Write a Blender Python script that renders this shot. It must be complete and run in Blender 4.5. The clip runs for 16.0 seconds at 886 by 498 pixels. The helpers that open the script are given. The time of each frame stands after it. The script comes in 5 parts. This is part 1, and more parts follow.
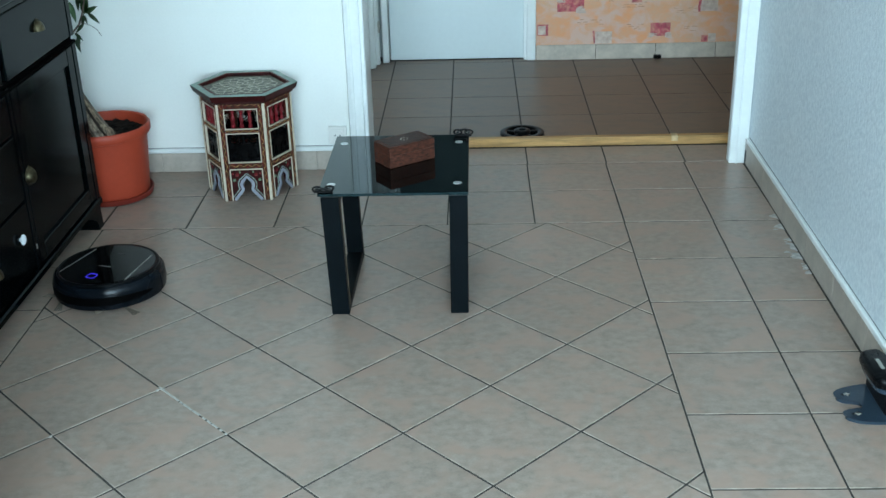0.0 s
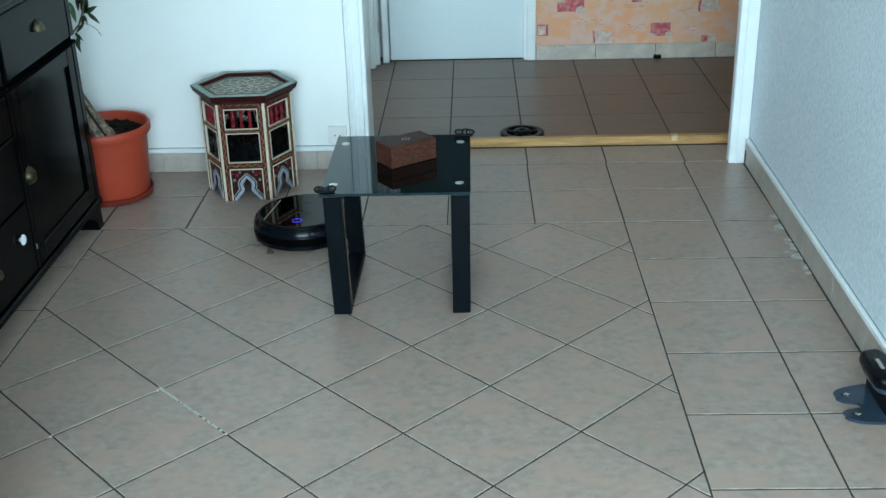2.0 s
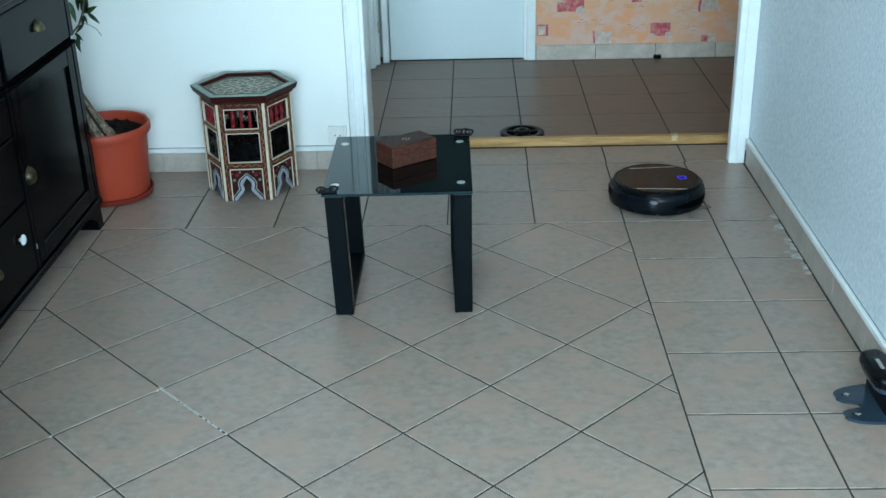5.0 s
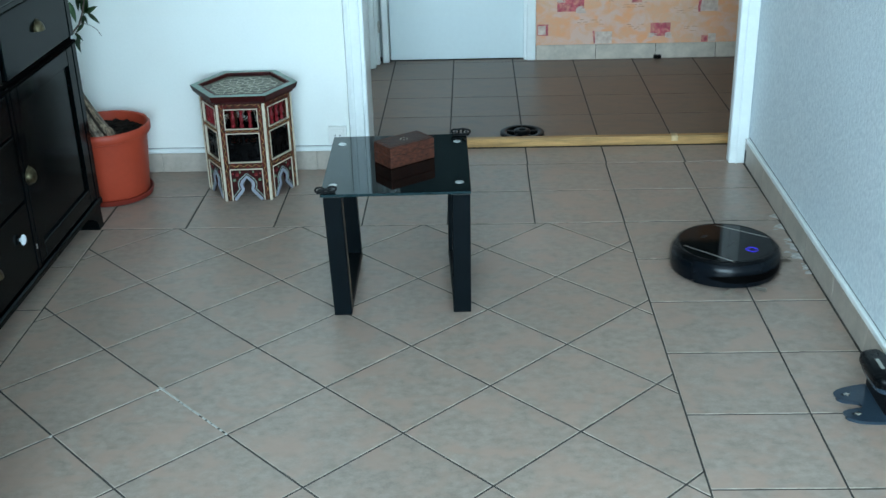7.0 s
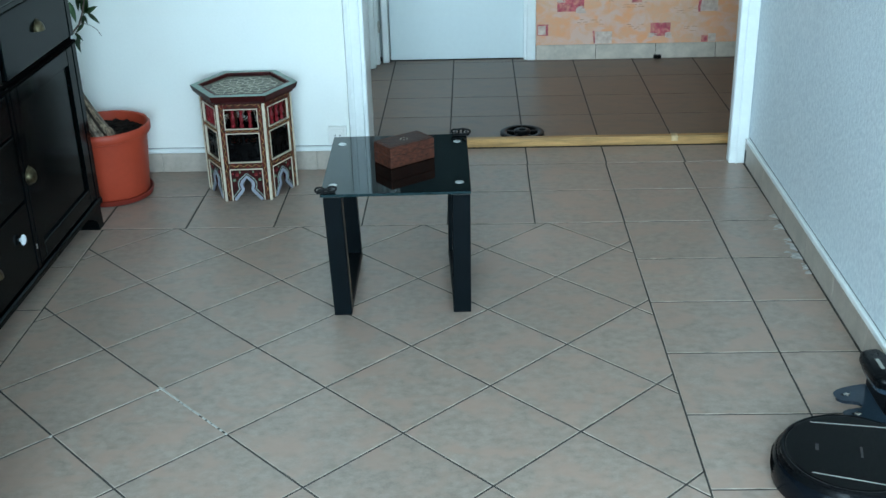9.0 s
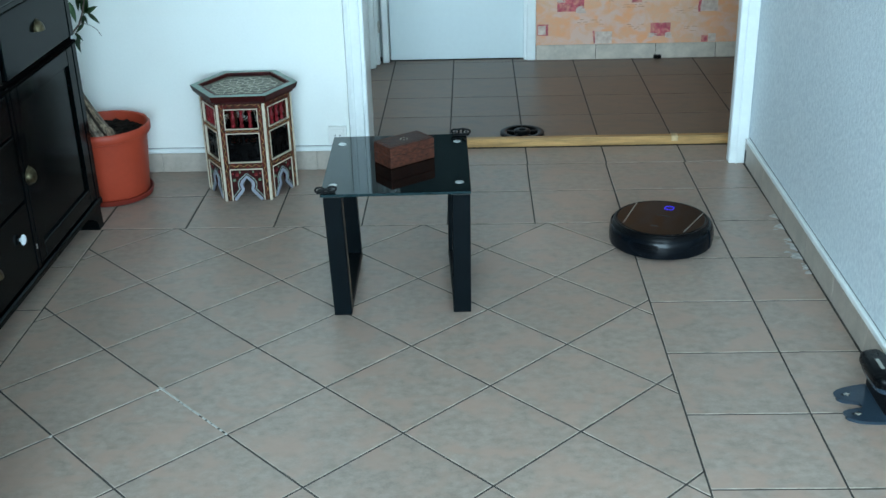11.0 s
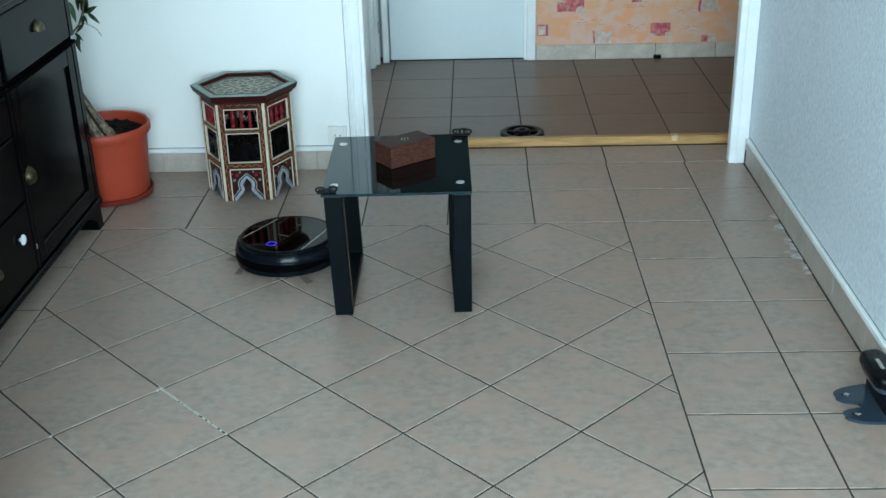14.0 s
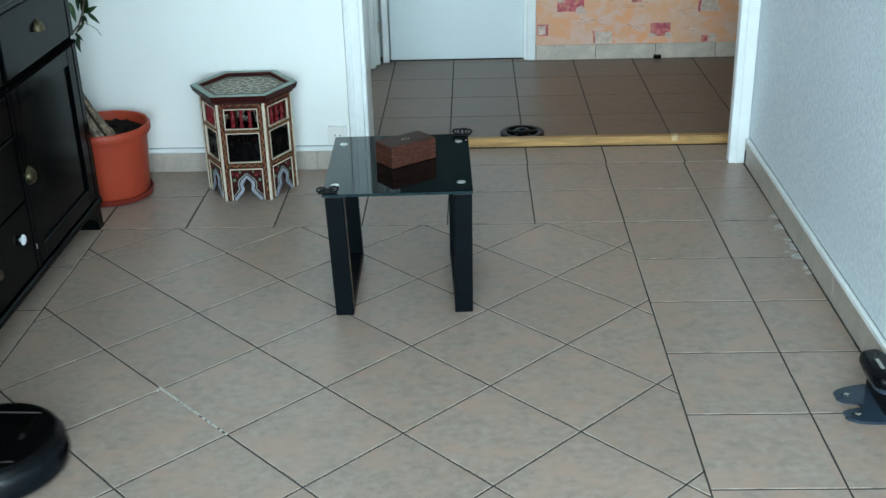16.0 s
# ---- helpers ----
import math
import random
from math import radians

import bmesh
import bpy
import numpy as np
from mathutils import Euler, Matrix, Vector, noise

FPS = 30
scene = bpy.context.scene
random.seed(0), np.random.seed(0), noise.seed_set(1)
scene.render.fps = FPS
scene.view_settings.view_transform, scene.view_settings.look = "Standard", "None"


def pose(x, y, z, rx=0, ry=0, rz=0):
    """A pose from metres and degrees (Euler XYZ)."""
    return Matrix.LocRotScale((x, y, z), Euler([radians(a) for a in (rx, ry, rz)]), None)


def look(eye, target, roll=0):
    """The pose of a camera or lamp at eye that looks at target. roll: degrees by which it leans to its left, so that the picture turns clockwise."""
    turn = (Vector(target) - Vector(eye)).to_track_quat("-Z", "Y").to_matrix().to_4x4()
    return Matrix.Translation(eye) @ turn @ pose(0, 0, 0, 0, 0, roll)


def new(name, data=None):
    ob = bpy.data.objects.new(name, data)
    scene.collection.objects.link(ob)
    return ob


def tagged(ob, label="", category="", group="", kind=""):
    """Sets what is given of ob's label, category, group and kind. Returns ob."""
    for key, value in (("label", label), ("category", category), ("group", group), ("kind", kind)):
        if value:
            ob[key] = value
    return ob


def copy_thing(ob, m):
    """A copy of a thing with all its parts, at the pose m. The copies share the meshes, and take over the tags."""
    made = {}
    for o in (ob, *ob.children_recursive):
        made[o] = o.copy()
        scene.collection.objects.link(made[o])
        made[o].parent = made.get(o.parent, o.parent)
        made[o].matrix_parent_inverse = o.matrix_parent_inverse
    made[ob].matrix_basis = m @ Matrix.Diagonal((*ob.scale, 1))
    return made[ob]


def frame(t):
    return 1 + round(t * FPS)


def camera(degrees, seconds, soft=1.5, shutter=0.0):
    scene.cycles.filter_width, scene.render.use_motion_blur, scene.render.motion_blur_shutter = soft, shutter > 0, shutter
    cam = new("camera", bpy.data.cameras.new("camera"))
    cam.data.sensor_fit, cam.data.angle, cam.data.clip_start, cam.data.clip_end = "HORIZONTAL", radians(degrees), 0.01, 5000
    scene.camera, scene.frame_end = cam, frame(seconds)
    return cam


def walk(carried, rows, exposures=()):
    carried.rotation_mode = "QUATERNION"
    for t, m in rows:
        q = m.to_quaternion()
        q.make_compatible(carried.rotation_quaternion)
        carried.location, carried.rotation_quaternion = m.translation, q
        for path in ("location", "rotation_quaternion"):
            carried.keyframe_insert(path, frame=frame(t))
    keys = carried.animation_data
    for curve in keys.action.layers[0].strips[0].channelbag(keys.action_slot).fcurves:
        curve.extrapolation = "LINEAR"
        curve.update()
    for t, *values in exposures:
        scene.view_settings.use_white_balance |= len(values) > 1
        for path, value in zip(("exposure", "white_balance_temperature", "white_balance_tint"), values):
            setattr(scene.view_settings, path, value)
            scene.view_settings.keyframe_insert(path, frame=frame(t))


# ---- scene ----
cam = camera(43.145, 16.0, soft=1.5, shutter=0.12)
EYE = pose(0.184, -2.259, 1.501, 65.698, 1.467, 1.272)
walk(cam, [(0.0, EYE), (16.0, EYE)], exposures=[(0.0, 0.0, 6740, 13), (1.0, 0.0, 6740, 13), (2.5, 0.0, 6640, 12), (3.5, 0.0, 6560, 11.5), (6.5, 0.0, 6500, 11.5), (11.5, 0.0, 6500, 11.5), (13.0, 0.0, 6700, 13),
                                                (14.0, 0.0, 6850, 14.5), (15.0, 0.0, 6960, 15.5), (16.0, 0.0, 7100, 16.5)])

# ---- plan, in metres: the room's sides, the tile module and the doorway ----
EAST, WEST, NORTH, SOUTH, TOP = 1.206, -1.64, 1.842, -3.60, 2.50
HALL_N, HALL_W, HALL_E, SILL_Y = 3.42, -0.345, 2.10, 2.06
T = 0.300
FIELD_W, FIELD_E, FIELD_N = -1.108, 0.685, 1.267

# ---- light: an overcast sky outside a wide window behind the camera ----
world = bpy.data.worlds.new("overcast_sky")
scene.world = world
world.use_nodes = True
wn = world.node_tree
sky = wn.nodes.new("ShaderNodeTexSky")
sky.sky_type, sky.sun_disc = "NISHITA", False
sky.sun_elevation, sky.sun_rotation = radians(38), radians(200)
wn.links.new(sky.outputs[0], wn.nodes["Background"].inputs[0])
wn.nodes["Background"].inputs[1].default_value = 0.10

sun = new("sun", bpy.data.lights.new("sun", "SUN"))
sun.data.energy, sun.data.angle, sun.data.color = 0.6, radians(12), (1.0, 0.96, 0.9)
sun.matrix_world = look((0.5, -6.0, 6.0), (0.2, 0.0, 0.0))


def opening_light(name, m, wide, high, watts, colour):
    """An area light in an opening: the window's sky, or an added fill."""
    lamp = new(name, bpy.data.lights.new(name, "AREA"))
    lamp.data.shape, lamp.data.size, lamp.data.size_y = "RECTANGLE", wide, high
    lamp.data.energy, lamp.data.color = watts, colour
    lamp.matrix_world = m
    return lamp


opening_light("daylight_south", look((0.05, SOUTH + 0.02, 1.35), (0.05, 0.0, 1.20)), 2.2, 1.9, 242, (0.558, 0.833, 1.0))
# fill light added to brighten the hall from an unseen side opening
opening_light("hall_fill", look((HALL_W - 0.10, 2.75, 1.05), (1.0, 2.85, 0.95)), 0.8, 1.9, 6, (0.62, 0.86, 1.0))


# ---- materials ----
def link(t, a, b):
    t.links.new(a, b)


def surface(name, base, rough=0.5, metal=0.0, vary=0.12, scale=6.0, fine=60.0, bump=0.0, stretch=(1, 1, 1),
            tint=None, rand=0.0, ior=1.5, coat=0.0, rough_vary=0.08, spec=0.5, blotch=None):
    """A procedural surface: base colour with coarse blotches and fine grain, worn gloss and fine relief."""
    m = bpy.data.materials.new(name)
    m.use_nodes = True
    t = m.node_tree
    n = t.nodes
    p = n["Principled BSDF"]
    p.inputs["Metallic"].default_value = metal
    p.inputs["IOR"].default_value = ior
    p.inputs["Coat Weight"].default_value = coat
    p.inputs["Specular IOR Level"].default_value = spec
    co = n.new("ShaderNodeTexCoord")
    mp = n.new("ShaderNodeMapping")
    mp.inputs["Scale"].default_value = stretch
    link(t, co.outputs["Object"], mp.inputs["Vector"])
    vec = mp.outputs[0]
    info = n.new("ShaderNodeObjectInfo")
    if rand:
        off = n.new("ShaderNodeVectorMath")
        off.operation = "MULTIPLY_ADD"
        link(t, info.outputs["Random"], off.inputs[0])
        off.inputs[1].default_value = (37.0, 53.0, 71.0)
        link(t, vec, off.inputs[2])
        vec = off.outputs[0]
    big, small = n.new("ShaderNodeTexNoise"), n.new("ShaderNodeTexNoise")
    for node, s, d in ((big, scale, 4.0), (small, fine, 3.0)):
        node.inputs["Scale"].default_value, node.inputs["Detail"].default_value = s, d
        link(t, vec, node.inputs["Vector"])
    ramp = n.new("ShaderNodeValToRGB")
    lo = tint if tint else tuple(c * (1 - 2 * vary) for c in base)
    hi = tuple(min(1.0, c * (1 + vary)) for c in base)
    ramp.color_ramp.elements[0].color, ramp.color_ramp.elements[0].position = (*lo, 1), 0.32
    ramp.color_ramp.elements[1].color, ramp.color_ramp.elements[1].position = (*hi, 1), 0.66
    mix = n.new("ShaderNodeMath")
    mix.operation = "MULTIPLY_ADD"
    link(t, small.outputs["Fac"], mix.inputs[0])
    mix.inputs[1].default_value = 0.35
    sub = n.new("ShaderNodeMath")
    sub.operation = "MULTIPLY_ADD"
    link(t, big.outputs["Fac"], sub.inputs[0])
    sub.inputs[1].default_value, sub.inputs[2].default_value = 0.8, -0.075
    link(t, sub.outputs[0], mix.inputs[2])
    link(t, mix.outputs[0], ramp.inputs[0])
    colour = ramp.outputs[0]
    if blotch:
        # a second tone in soft clouds: (colour, scale, strength)
        cloud = n.new("ShaderNodeTexNoise")
        cloud.inputs["Scale"].default_value, cloud.inputs["Detail"].default_value = blotch[1], 5.0
        cloud.inputs["Distortion"].default_value = 0.6
        shift = n.new("ShaderNodeVectorMath")
        shift.inputs[1].default_value = (11.3, 4.7, 8.1)
        link(t, vec, shift.inputs[0])
        link(t, shift.outputs[0], cloud.inputs["Vector"])
        edge = n.new("ShaderNodeMapRange")
        edge.inputs["From Min"].default_value, edge.inputs["From Max"].default_value = 0.44, 0.64
        edge.inputs["To Max"].default_value = blotch[2]
        link(t, cloud.outputs["Fac"], edge.inputs["Value"])
        both = n.new("ShaderNodeMix")
        both.data_type = "RGBA"
        both.inputs[7].default_value = (*blotch[0], 1)
        link(t, edge.outputs[0], both.inputs[0])
        link(t, colour, both.inputs[6])
        colour = both.outputs[2]
    if rand:
        hsv = n.new("ShaderNodeHueSaturation")
        rm = n.new("ShaderNodeMapRange")
        rm.inputs["To Min"].default_value, rm.inputs["To Max"].default_value = 1 - rand, 1 + rand
        link(t, info.outputs["Random"], rm.inputs["Value"])
        link(t, rm.outputs[0], hsv.inputs["Value"])
        link(t, colour, hsv.inputs["Color"])
        colour = hsv.outputs[0]
    link(t, colour, p.inputs["Base Color"])
    rr = n.new("ShaderNodeMapRange")
    rr.inputs["To Min"].default_value, rr.inputs["To Max"].default_value = max(0.0, rough - rough_vary), min(1.0, rough + rough_vary)
    link(t, mix.outputs[0], rr.inputs["Value"])
    link(t, rr.outputs[0], p.inputs["Roughness"])
    if bump:
        b = n.new("ShaderNodeBump")
        b.inputs["Strength"].default_value, b.inputs["Distance"].default_value = 1.0, bump
        link(t, mix.outputs[0], b.inputs["Height"])
        link(t, b.outputs[0], p.inputs["Normal"])
    return m


def glowing(name, colour, strength):
    m = bpy.data.materials.new(name)
    m.use_nodes = True
    p = m.node_tree.nodes["Principled BSDF"]
    p.inputs["Base Color"].default_value = (*colour, 1)
    p.inputs["Emission Color"].default_value = (*colour, 1)
    p.inputs["Emission Strength"].default_value = strength
    return m


M = dict(
    tile=surface("floor_tile", (0.338, 0.265, 0.217), 0.34, vary=0.09, scale=40, fine=190, stretch=(1, 1.25, 1), tint=(0.258, 0.200, 0.163), rand=0.04, bump=0.0003, spec=0.4, blotch=((0.384, 0.256, 0.199), 11, 0.8)),
    # browner than the room's tiles; the hall's dimness is put into the colour too
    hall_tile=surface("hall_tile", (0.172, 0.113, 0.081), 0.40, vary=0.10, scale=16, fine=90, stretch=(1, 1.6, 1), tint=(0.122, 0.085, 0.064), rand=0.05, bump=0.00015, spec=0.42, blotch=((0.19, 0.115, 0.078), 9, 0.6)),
    grout=surface("dark_grout", (0.040, 0.034, 0.029), 0.95, vary=0.3, scale=14, fine=160),
    grout_light=surface("pale_grout", (0.50, 0.47, 0.43), 0.9, vary=0.2, scale=30, fine=200),
    # paler edges put the highlights along the joints into the colour
    tile_edge=surface("pale_lit_tile_edge", (0.38, 0.315, 0.26), 0.65, vary=0.4, scale=14, fine=120, tint=(0.12, 0.095, 0.078)),
    hall_edge=surface("hall_tile_edge", (0.17, 0.12, 0.09), 0.6, vary=0.3, scale=14, fine=120),
    pine_pale=surface("pale_worn_pine", (0.66, 0.48, 0.27), 0.6, vary=0.2, scale=40),
    st_ochre=surface("ochre_painted_scroll", (0.40, 0.23, 0.08), 0.5, vary=0.4, scale=80, spec=0.2, blotch=((0.10, 0.035, 0.018), 70, 0.8)),
    skirting=surface("skirting_tile", (0.46, 0.40, 0.34), 0.4, vary=0.10, scale=14, fine=60, rand=0.05),
    hall_skirting=surface("hall_skirting_tile", (0.58, 0.505, 0.42), 0.4, vary=0.10, scale=14, fine=60, rand=0.05),
    white_wall=surface("mint_white_wall_paint", (0.87, 0.885, 0.843), 0.75, vary=0.02, scale=2, fine=120, bump=0.0004),
    wallpaper=surface("textured_white_wallpaper", (0.75, 0.825, 0.86), 0.40, vary=0.08, scale=80, fine=230, stretch=(1, 1.15, 0.8), tint=(0.60, 0.685, 0.745), bump=0.0038, spec=0.5),
    hall_upper=surface("dim_teal_unseen_wall", (0.075, 0.100, 0.100), 0.8, vary=0.1, scale=3, fine=80),
    dark_pane=surface("dark_door_glazing", (0.070, 0.098, 0.098), 0.3, vary=0.1, spec=0.1),
    # for unseen pieces that are added to hold light back
    dark_block=surface("dark_brown_block", (0.060, 0.048, 0.042), 0.8, vary=0.1, scale=3, fine=80),
    ceiling=surface("ceiling_paint", (0.82, 0.82, 0.80), 0.85, vary=0.02, scale=3, fine=80),
    gloss_white=surface("white_gloss_paint", (0.84, 0.875, 0.86), 0.32, vary=0.03, scale=5, fine=60, bump=0.0003),
    door_white=surface("white_door_paint", (0.71, 0.795, 0.80), 0.4, vary=0.02, scale=2, fine=40, bump=0.0002),
    orange_paper=surface("orange_wallpaper", (0.74, 0.33, 0.165), 0.75, vary=0.16, scale=8, fine=50, tint=(0.72, 0.44, 0.29), stretch=(1, 1, 1.3), blotch=((0.75, 0.52, 0.43), 14, 0.8)),
    print_pink=surface("pink_wallpaper_print", (0.56, 0.10, 0.13), 0.75, vary=0.2, scale=30, fine=160, blotch=((0.70, 0.30, 0.22), 40, 0.85)),
    print_grey=surface("pale_wallpaper_print", (0.68, 0.56, 0.48), 0.75, vary=0.12, scale=45, fine=200, tint=(0.54, 0.38, 0.31)),
    print_line=surface("faded_brown_print", (0.56, 0.26, 0.15), 0.75, vary=0.2, scale=60),
    pine=surface("pale_pine", (0.52, 0.285, 0.10), 0.5, vary=0.2, scale=5, fine=40, stretch=(1, 14, 14)),
    cab=surface("black_brown_stained_wood", (0.0013, 0.0022, 0.0026), 0.15, vary=0.25, scale=5, fine=60, stretch=(6, 6, 0.7), bump=0.0001, spec=0.055, rough_vary=0.04),
    cab_gap=surface("cabinet_shadow_gap", (0.002, 0.002, 0.002), 0.8, vary=0.2, spec=0.01),
    brass=surface("aged_brass", (0.125, 0.105, 0.062), 0.45, metal=1.0, vary=0.35, scale=30, fine=120),
    porcelain=surface("white_porcelain", (0.82, 0.84, 0.86), 0.12, vary=0.02),
    terracotta=surface("terracotta_plastic", (0.45, 0.060, 0.028), 0.42, vary=0.06, scale=4, fine=60, bump=0.0002, spec=0.3),
    terracotta_dark=surface("dark_terracotta_plastic", (0.22, 0.026, 0.015), 0.5, vary=0.1, scale=6, fine=60, spec=0.25),
    soil=surface("dark_potting_soil", (0.014, 0.010, 0.008), 0.97, spec=0.1, vary=0.5, scale=50, fine=220, bump=0.004),
    bark=surface("grey_brown_bark", (0.36, 0.27, 0.185), 0.9, vary=0.3, scale=16, fine=60, tint=(0.055, 0.042, 0.032), stretch=(3, 3, 1.4), bump=0.008, spec=0.2, blotch=((0.045, 0.034, 0.025), 26, 0.85)),
    bark_pale=surface("pale_bark_ridge", (0.30, 0.24, 0.175), 0.9, vary=0.35, scale=40, fine=110, tint=(0.07, 0.052, 0.04), bump=0.005, spec=0.2),
    bark_dark=surface("dark_bark_furrow", (0.035, 0.026, 0.019), 0.95, vary=0.3, scale=30, fine=90, spec=0.1),
    twig=surface("brown_twig", (0.13, 0.095, 0.07), 0.8, vary=0.3, scale=40),
    leaf=surface("dark_green_leaf", (0.034, 0.085, 0.028), 0.34, vary=0.35, scale=20, fine=90, rand=0.4),
    black_glass=surface("black_tinted_glass", (0.0008, 0.0022, 0.0024), 0.03, vary=0.1, rough_vary=0.01, spec=0.36),
    steel_disc=surface("brushed_steel_disc", (0.62, 0.64, 0.64), 0.35, metal=0.6, vary=0.08, fine=200),
    black_metal=surface("black_powder_coated_steel", (0.0018, 0.0040, 0.0054), 0.42, vary=0.15, scale=12, fine=200, bump=0.0001, spec=0.065),
    bare_edge=surface("worn_brown_edge", (0.16, 0.10, 0.06), 0.6, vary=0.3, scale=30),
    black_plastic=surface("black_plastic", (0.006, 0.006, 0.0065), 0.35, vary=0.15, fine=200, spec=0.12),
    rosewood=surface("carved_rosewood", (0.080, 0.025, 0.0145), 0.5, vary=0.35, scale=70, fine=220, stretch=(1, 1.6, 2.4), tint=(0.020, 0.008, 0.006), bump=0.002, spec=0.2),
    rosewood_dark=surface("dark_rosewood", (0.050, 0.020, 0.014), 0.5, vary=0.3, scale=60, fine=200, bump=0.002, spec=0.3),
    robot_shell=surface("robot_satin_black", (0.0030, 0.0036, 0.0043), 0.28, vary=0.12, fine=240, spec=0.10),
    robot_glass=surface("robot_gloss_black", (0.0015, 0.0015, 0.0016), 0.05, vary=0.1, rough_vary=0.02, spec=0.13),
    robot_bumper=surface("robot_bumper_black", (0.0034, 0.0054, 0.0080), 0.17, vary=0.1, fine=240, spec=0.17),
    bumper_band=surface("matte_black_band", (0.0012, 0.0012, 0.0013), 0.5, vary=0.1, spec=0.02),
    silver=surface("silver_trim", (0.55, 0.53, 0.48), 0.35, metal=0.8, vary=0.1),
    grey_mark=surface("grey_print", (0.022, 0.022, 0.022), 0.5, vary=0.1),
    led=glowing("blue_violet_led", (0.055, 0.035, 1.0), 0.7),
    brush=surface("dull_brush_bristles", (0.17, 0.14, 0.11), 0.8, vary=0.3, fine=200),
    brush_tan=surface("brown_brush_bristles", (0.15, 0.115, 0.085), 0.8, vary=0.3, fine=200),
    dock_blue=surface("smoky_blue_plastic", (0.027, 0.047, 0.068), 0.20, vary=0.12, fine=200),
    contact=surface("nickel_contact", (0.75, 0.72, 0.62), 0.25, metal=1.0, vary=0.05),
    socket=surface("white_socket_plastic", (0.82, 0.81, 0.77), 0.35, vary=0.02),
    shadow_seam=surface("grey_shadow_seam", (0.24, 0.26, 0.26), 0.9, vary=0.4, scale=20),
    line=surface("dark_seam", (0.05, 0.05, 0.05), 0.8, vary=0.1),
    st_brown=surface("red_brown_painted_wood", (0.066, 0.026, 0.012), 0.45, spec=0.12, vary=0.3, scale=90, fine=260, tint=(0.008, 0.006, 0.005), blotch=((0.15, 0.018, 0.015), 80, 0.8)),
    st_red=surface("deep_red_paint", (0.17, 0.010, 0.014), 0.38, vary=0.2, scale=30, spec=0.2),
    st_edge=surface("dark_red_edge", (0.042, 0.007, 0.0065), 0.4, vary=0.3, scale=20, spec=0.12),
    st_red_brown=surface("red_brown_bead", (0.085, 0.014, 0.011), 0.4, vary=0.3, scale=30, spec=0.15),
    st_ivory=surface("ivory_painted_line", (0.62, 0.53, 0.41), 0.5, vary=0.10, scale=40, fine=200),
    st_black=surface("carved_black_panel", (0.0016, 0.0016, 0.0018), 0.12, vary=0.4, scale=40, fine=110, bump=0.0010, spec=0.10),
    st_jade=surface("jade_green_paint", (0.20, 0.30, 0.255), 0.45, vary=0.12, scale=22, fine=160),
    st_field=surface("olive_inlay_field", (0.16, 0.155, 0.115), 0.5, vary=0.4, scale=70, fine=240),
    st_cream=surface("cream_inlay", (0.50, 0.47, 0.38), 0.5, vary=0.15, scale=60),
    st_lilac=surface("lilac_painted_arch", (0.27, 0.285, 0.335), 0.5, vary=0.12, scale=40),
    st_sage=surface("sage_green_paint", (0.25, 0.31, 0.27), 0.5, vary=0.35, scale=50),
    st_green=surface("green_floral_paint", (0.12, 0.20, 0.12), 0.5, vary=0.3, scale=60),
    chalk=surface("chalky_residue", (0.52, 0.50, 0.48), 0.9, vary=0.2, scale=50),
)

M["cab"].node_tree.nodes["Principled BSDF"].inputs["Specular Tint"].default_value = (0.66, 0.92, 1.0, 1)
M["black_glass"].node_tree.nodes["Principled BSDF"].inputs["Specular Tint"].default_value = (0.40, 0.88, 1.0, 1)


# ---- mesh helpers ----
def part(name, bm, material, parent=None, label="", smooth=False):
    """Links a bmesh as one mesh object under a thing or a part."""
    me = bpy.data.meshes.new(name)
    bmesh.ops.recalc_face_normals(bm, faces=bm.faces[:])
    bm.to_mesh(me)
    bm.free()
    if smooth:
        for f in me.polygons:
            f.use_smooth = True
        me.set_sharp_from_angle(angle=radians(38))
    me.materials.append(material)
    ob = new(name, me)
    if parent:
        ob.parent = parent
    if label:
        ob["label"] = label
    return ob


def shared(name, src, parent, m=None):
    """Another part on the mesh of a part made before."""
    ob = new(name, src.data)
    ob.parent = parent
    if m is not None:
        ob.matrix_basis = m
    return ob


def thing(name, m, label, category, group="", kind=""):
    e = new(name)
    e.empty_display_size = 0.05
    e.matrix_basis = m
    return tagged(e, label, category, group, kind)


def box(x0, x1, y0, y1, z0, z1, bevel=0.0, seg=1, bm=None):
    b = bmesh.new()
    bmesh.ops.create_cube(b, size=1.0, matrix=Matrix.Translation(((x0 + x1) / 2, (y0 + y1) / 2, (z0 + z1) / 2)) @ Matrix.Diagonal((x1 - x0, y1 - y0, z1 - z0, 1)))
    if bevel:
        bmesh.ops.bevel(b, geom=b.edges[:], offset=bevel, segments=seg, affect="EDGES", profile=0.5)
    return merge(bm, b)


def merge(bm, b, m=None):
    if m is not None:
        b.transform(m)
    if bm is None:
        return b
    me = bpy.data.meshes.new("tmp")
    b.to_mesh(me)
    b.free()
    bm.from_mesh(me)
    bpy.data.meshes.remove(me)
    return bm


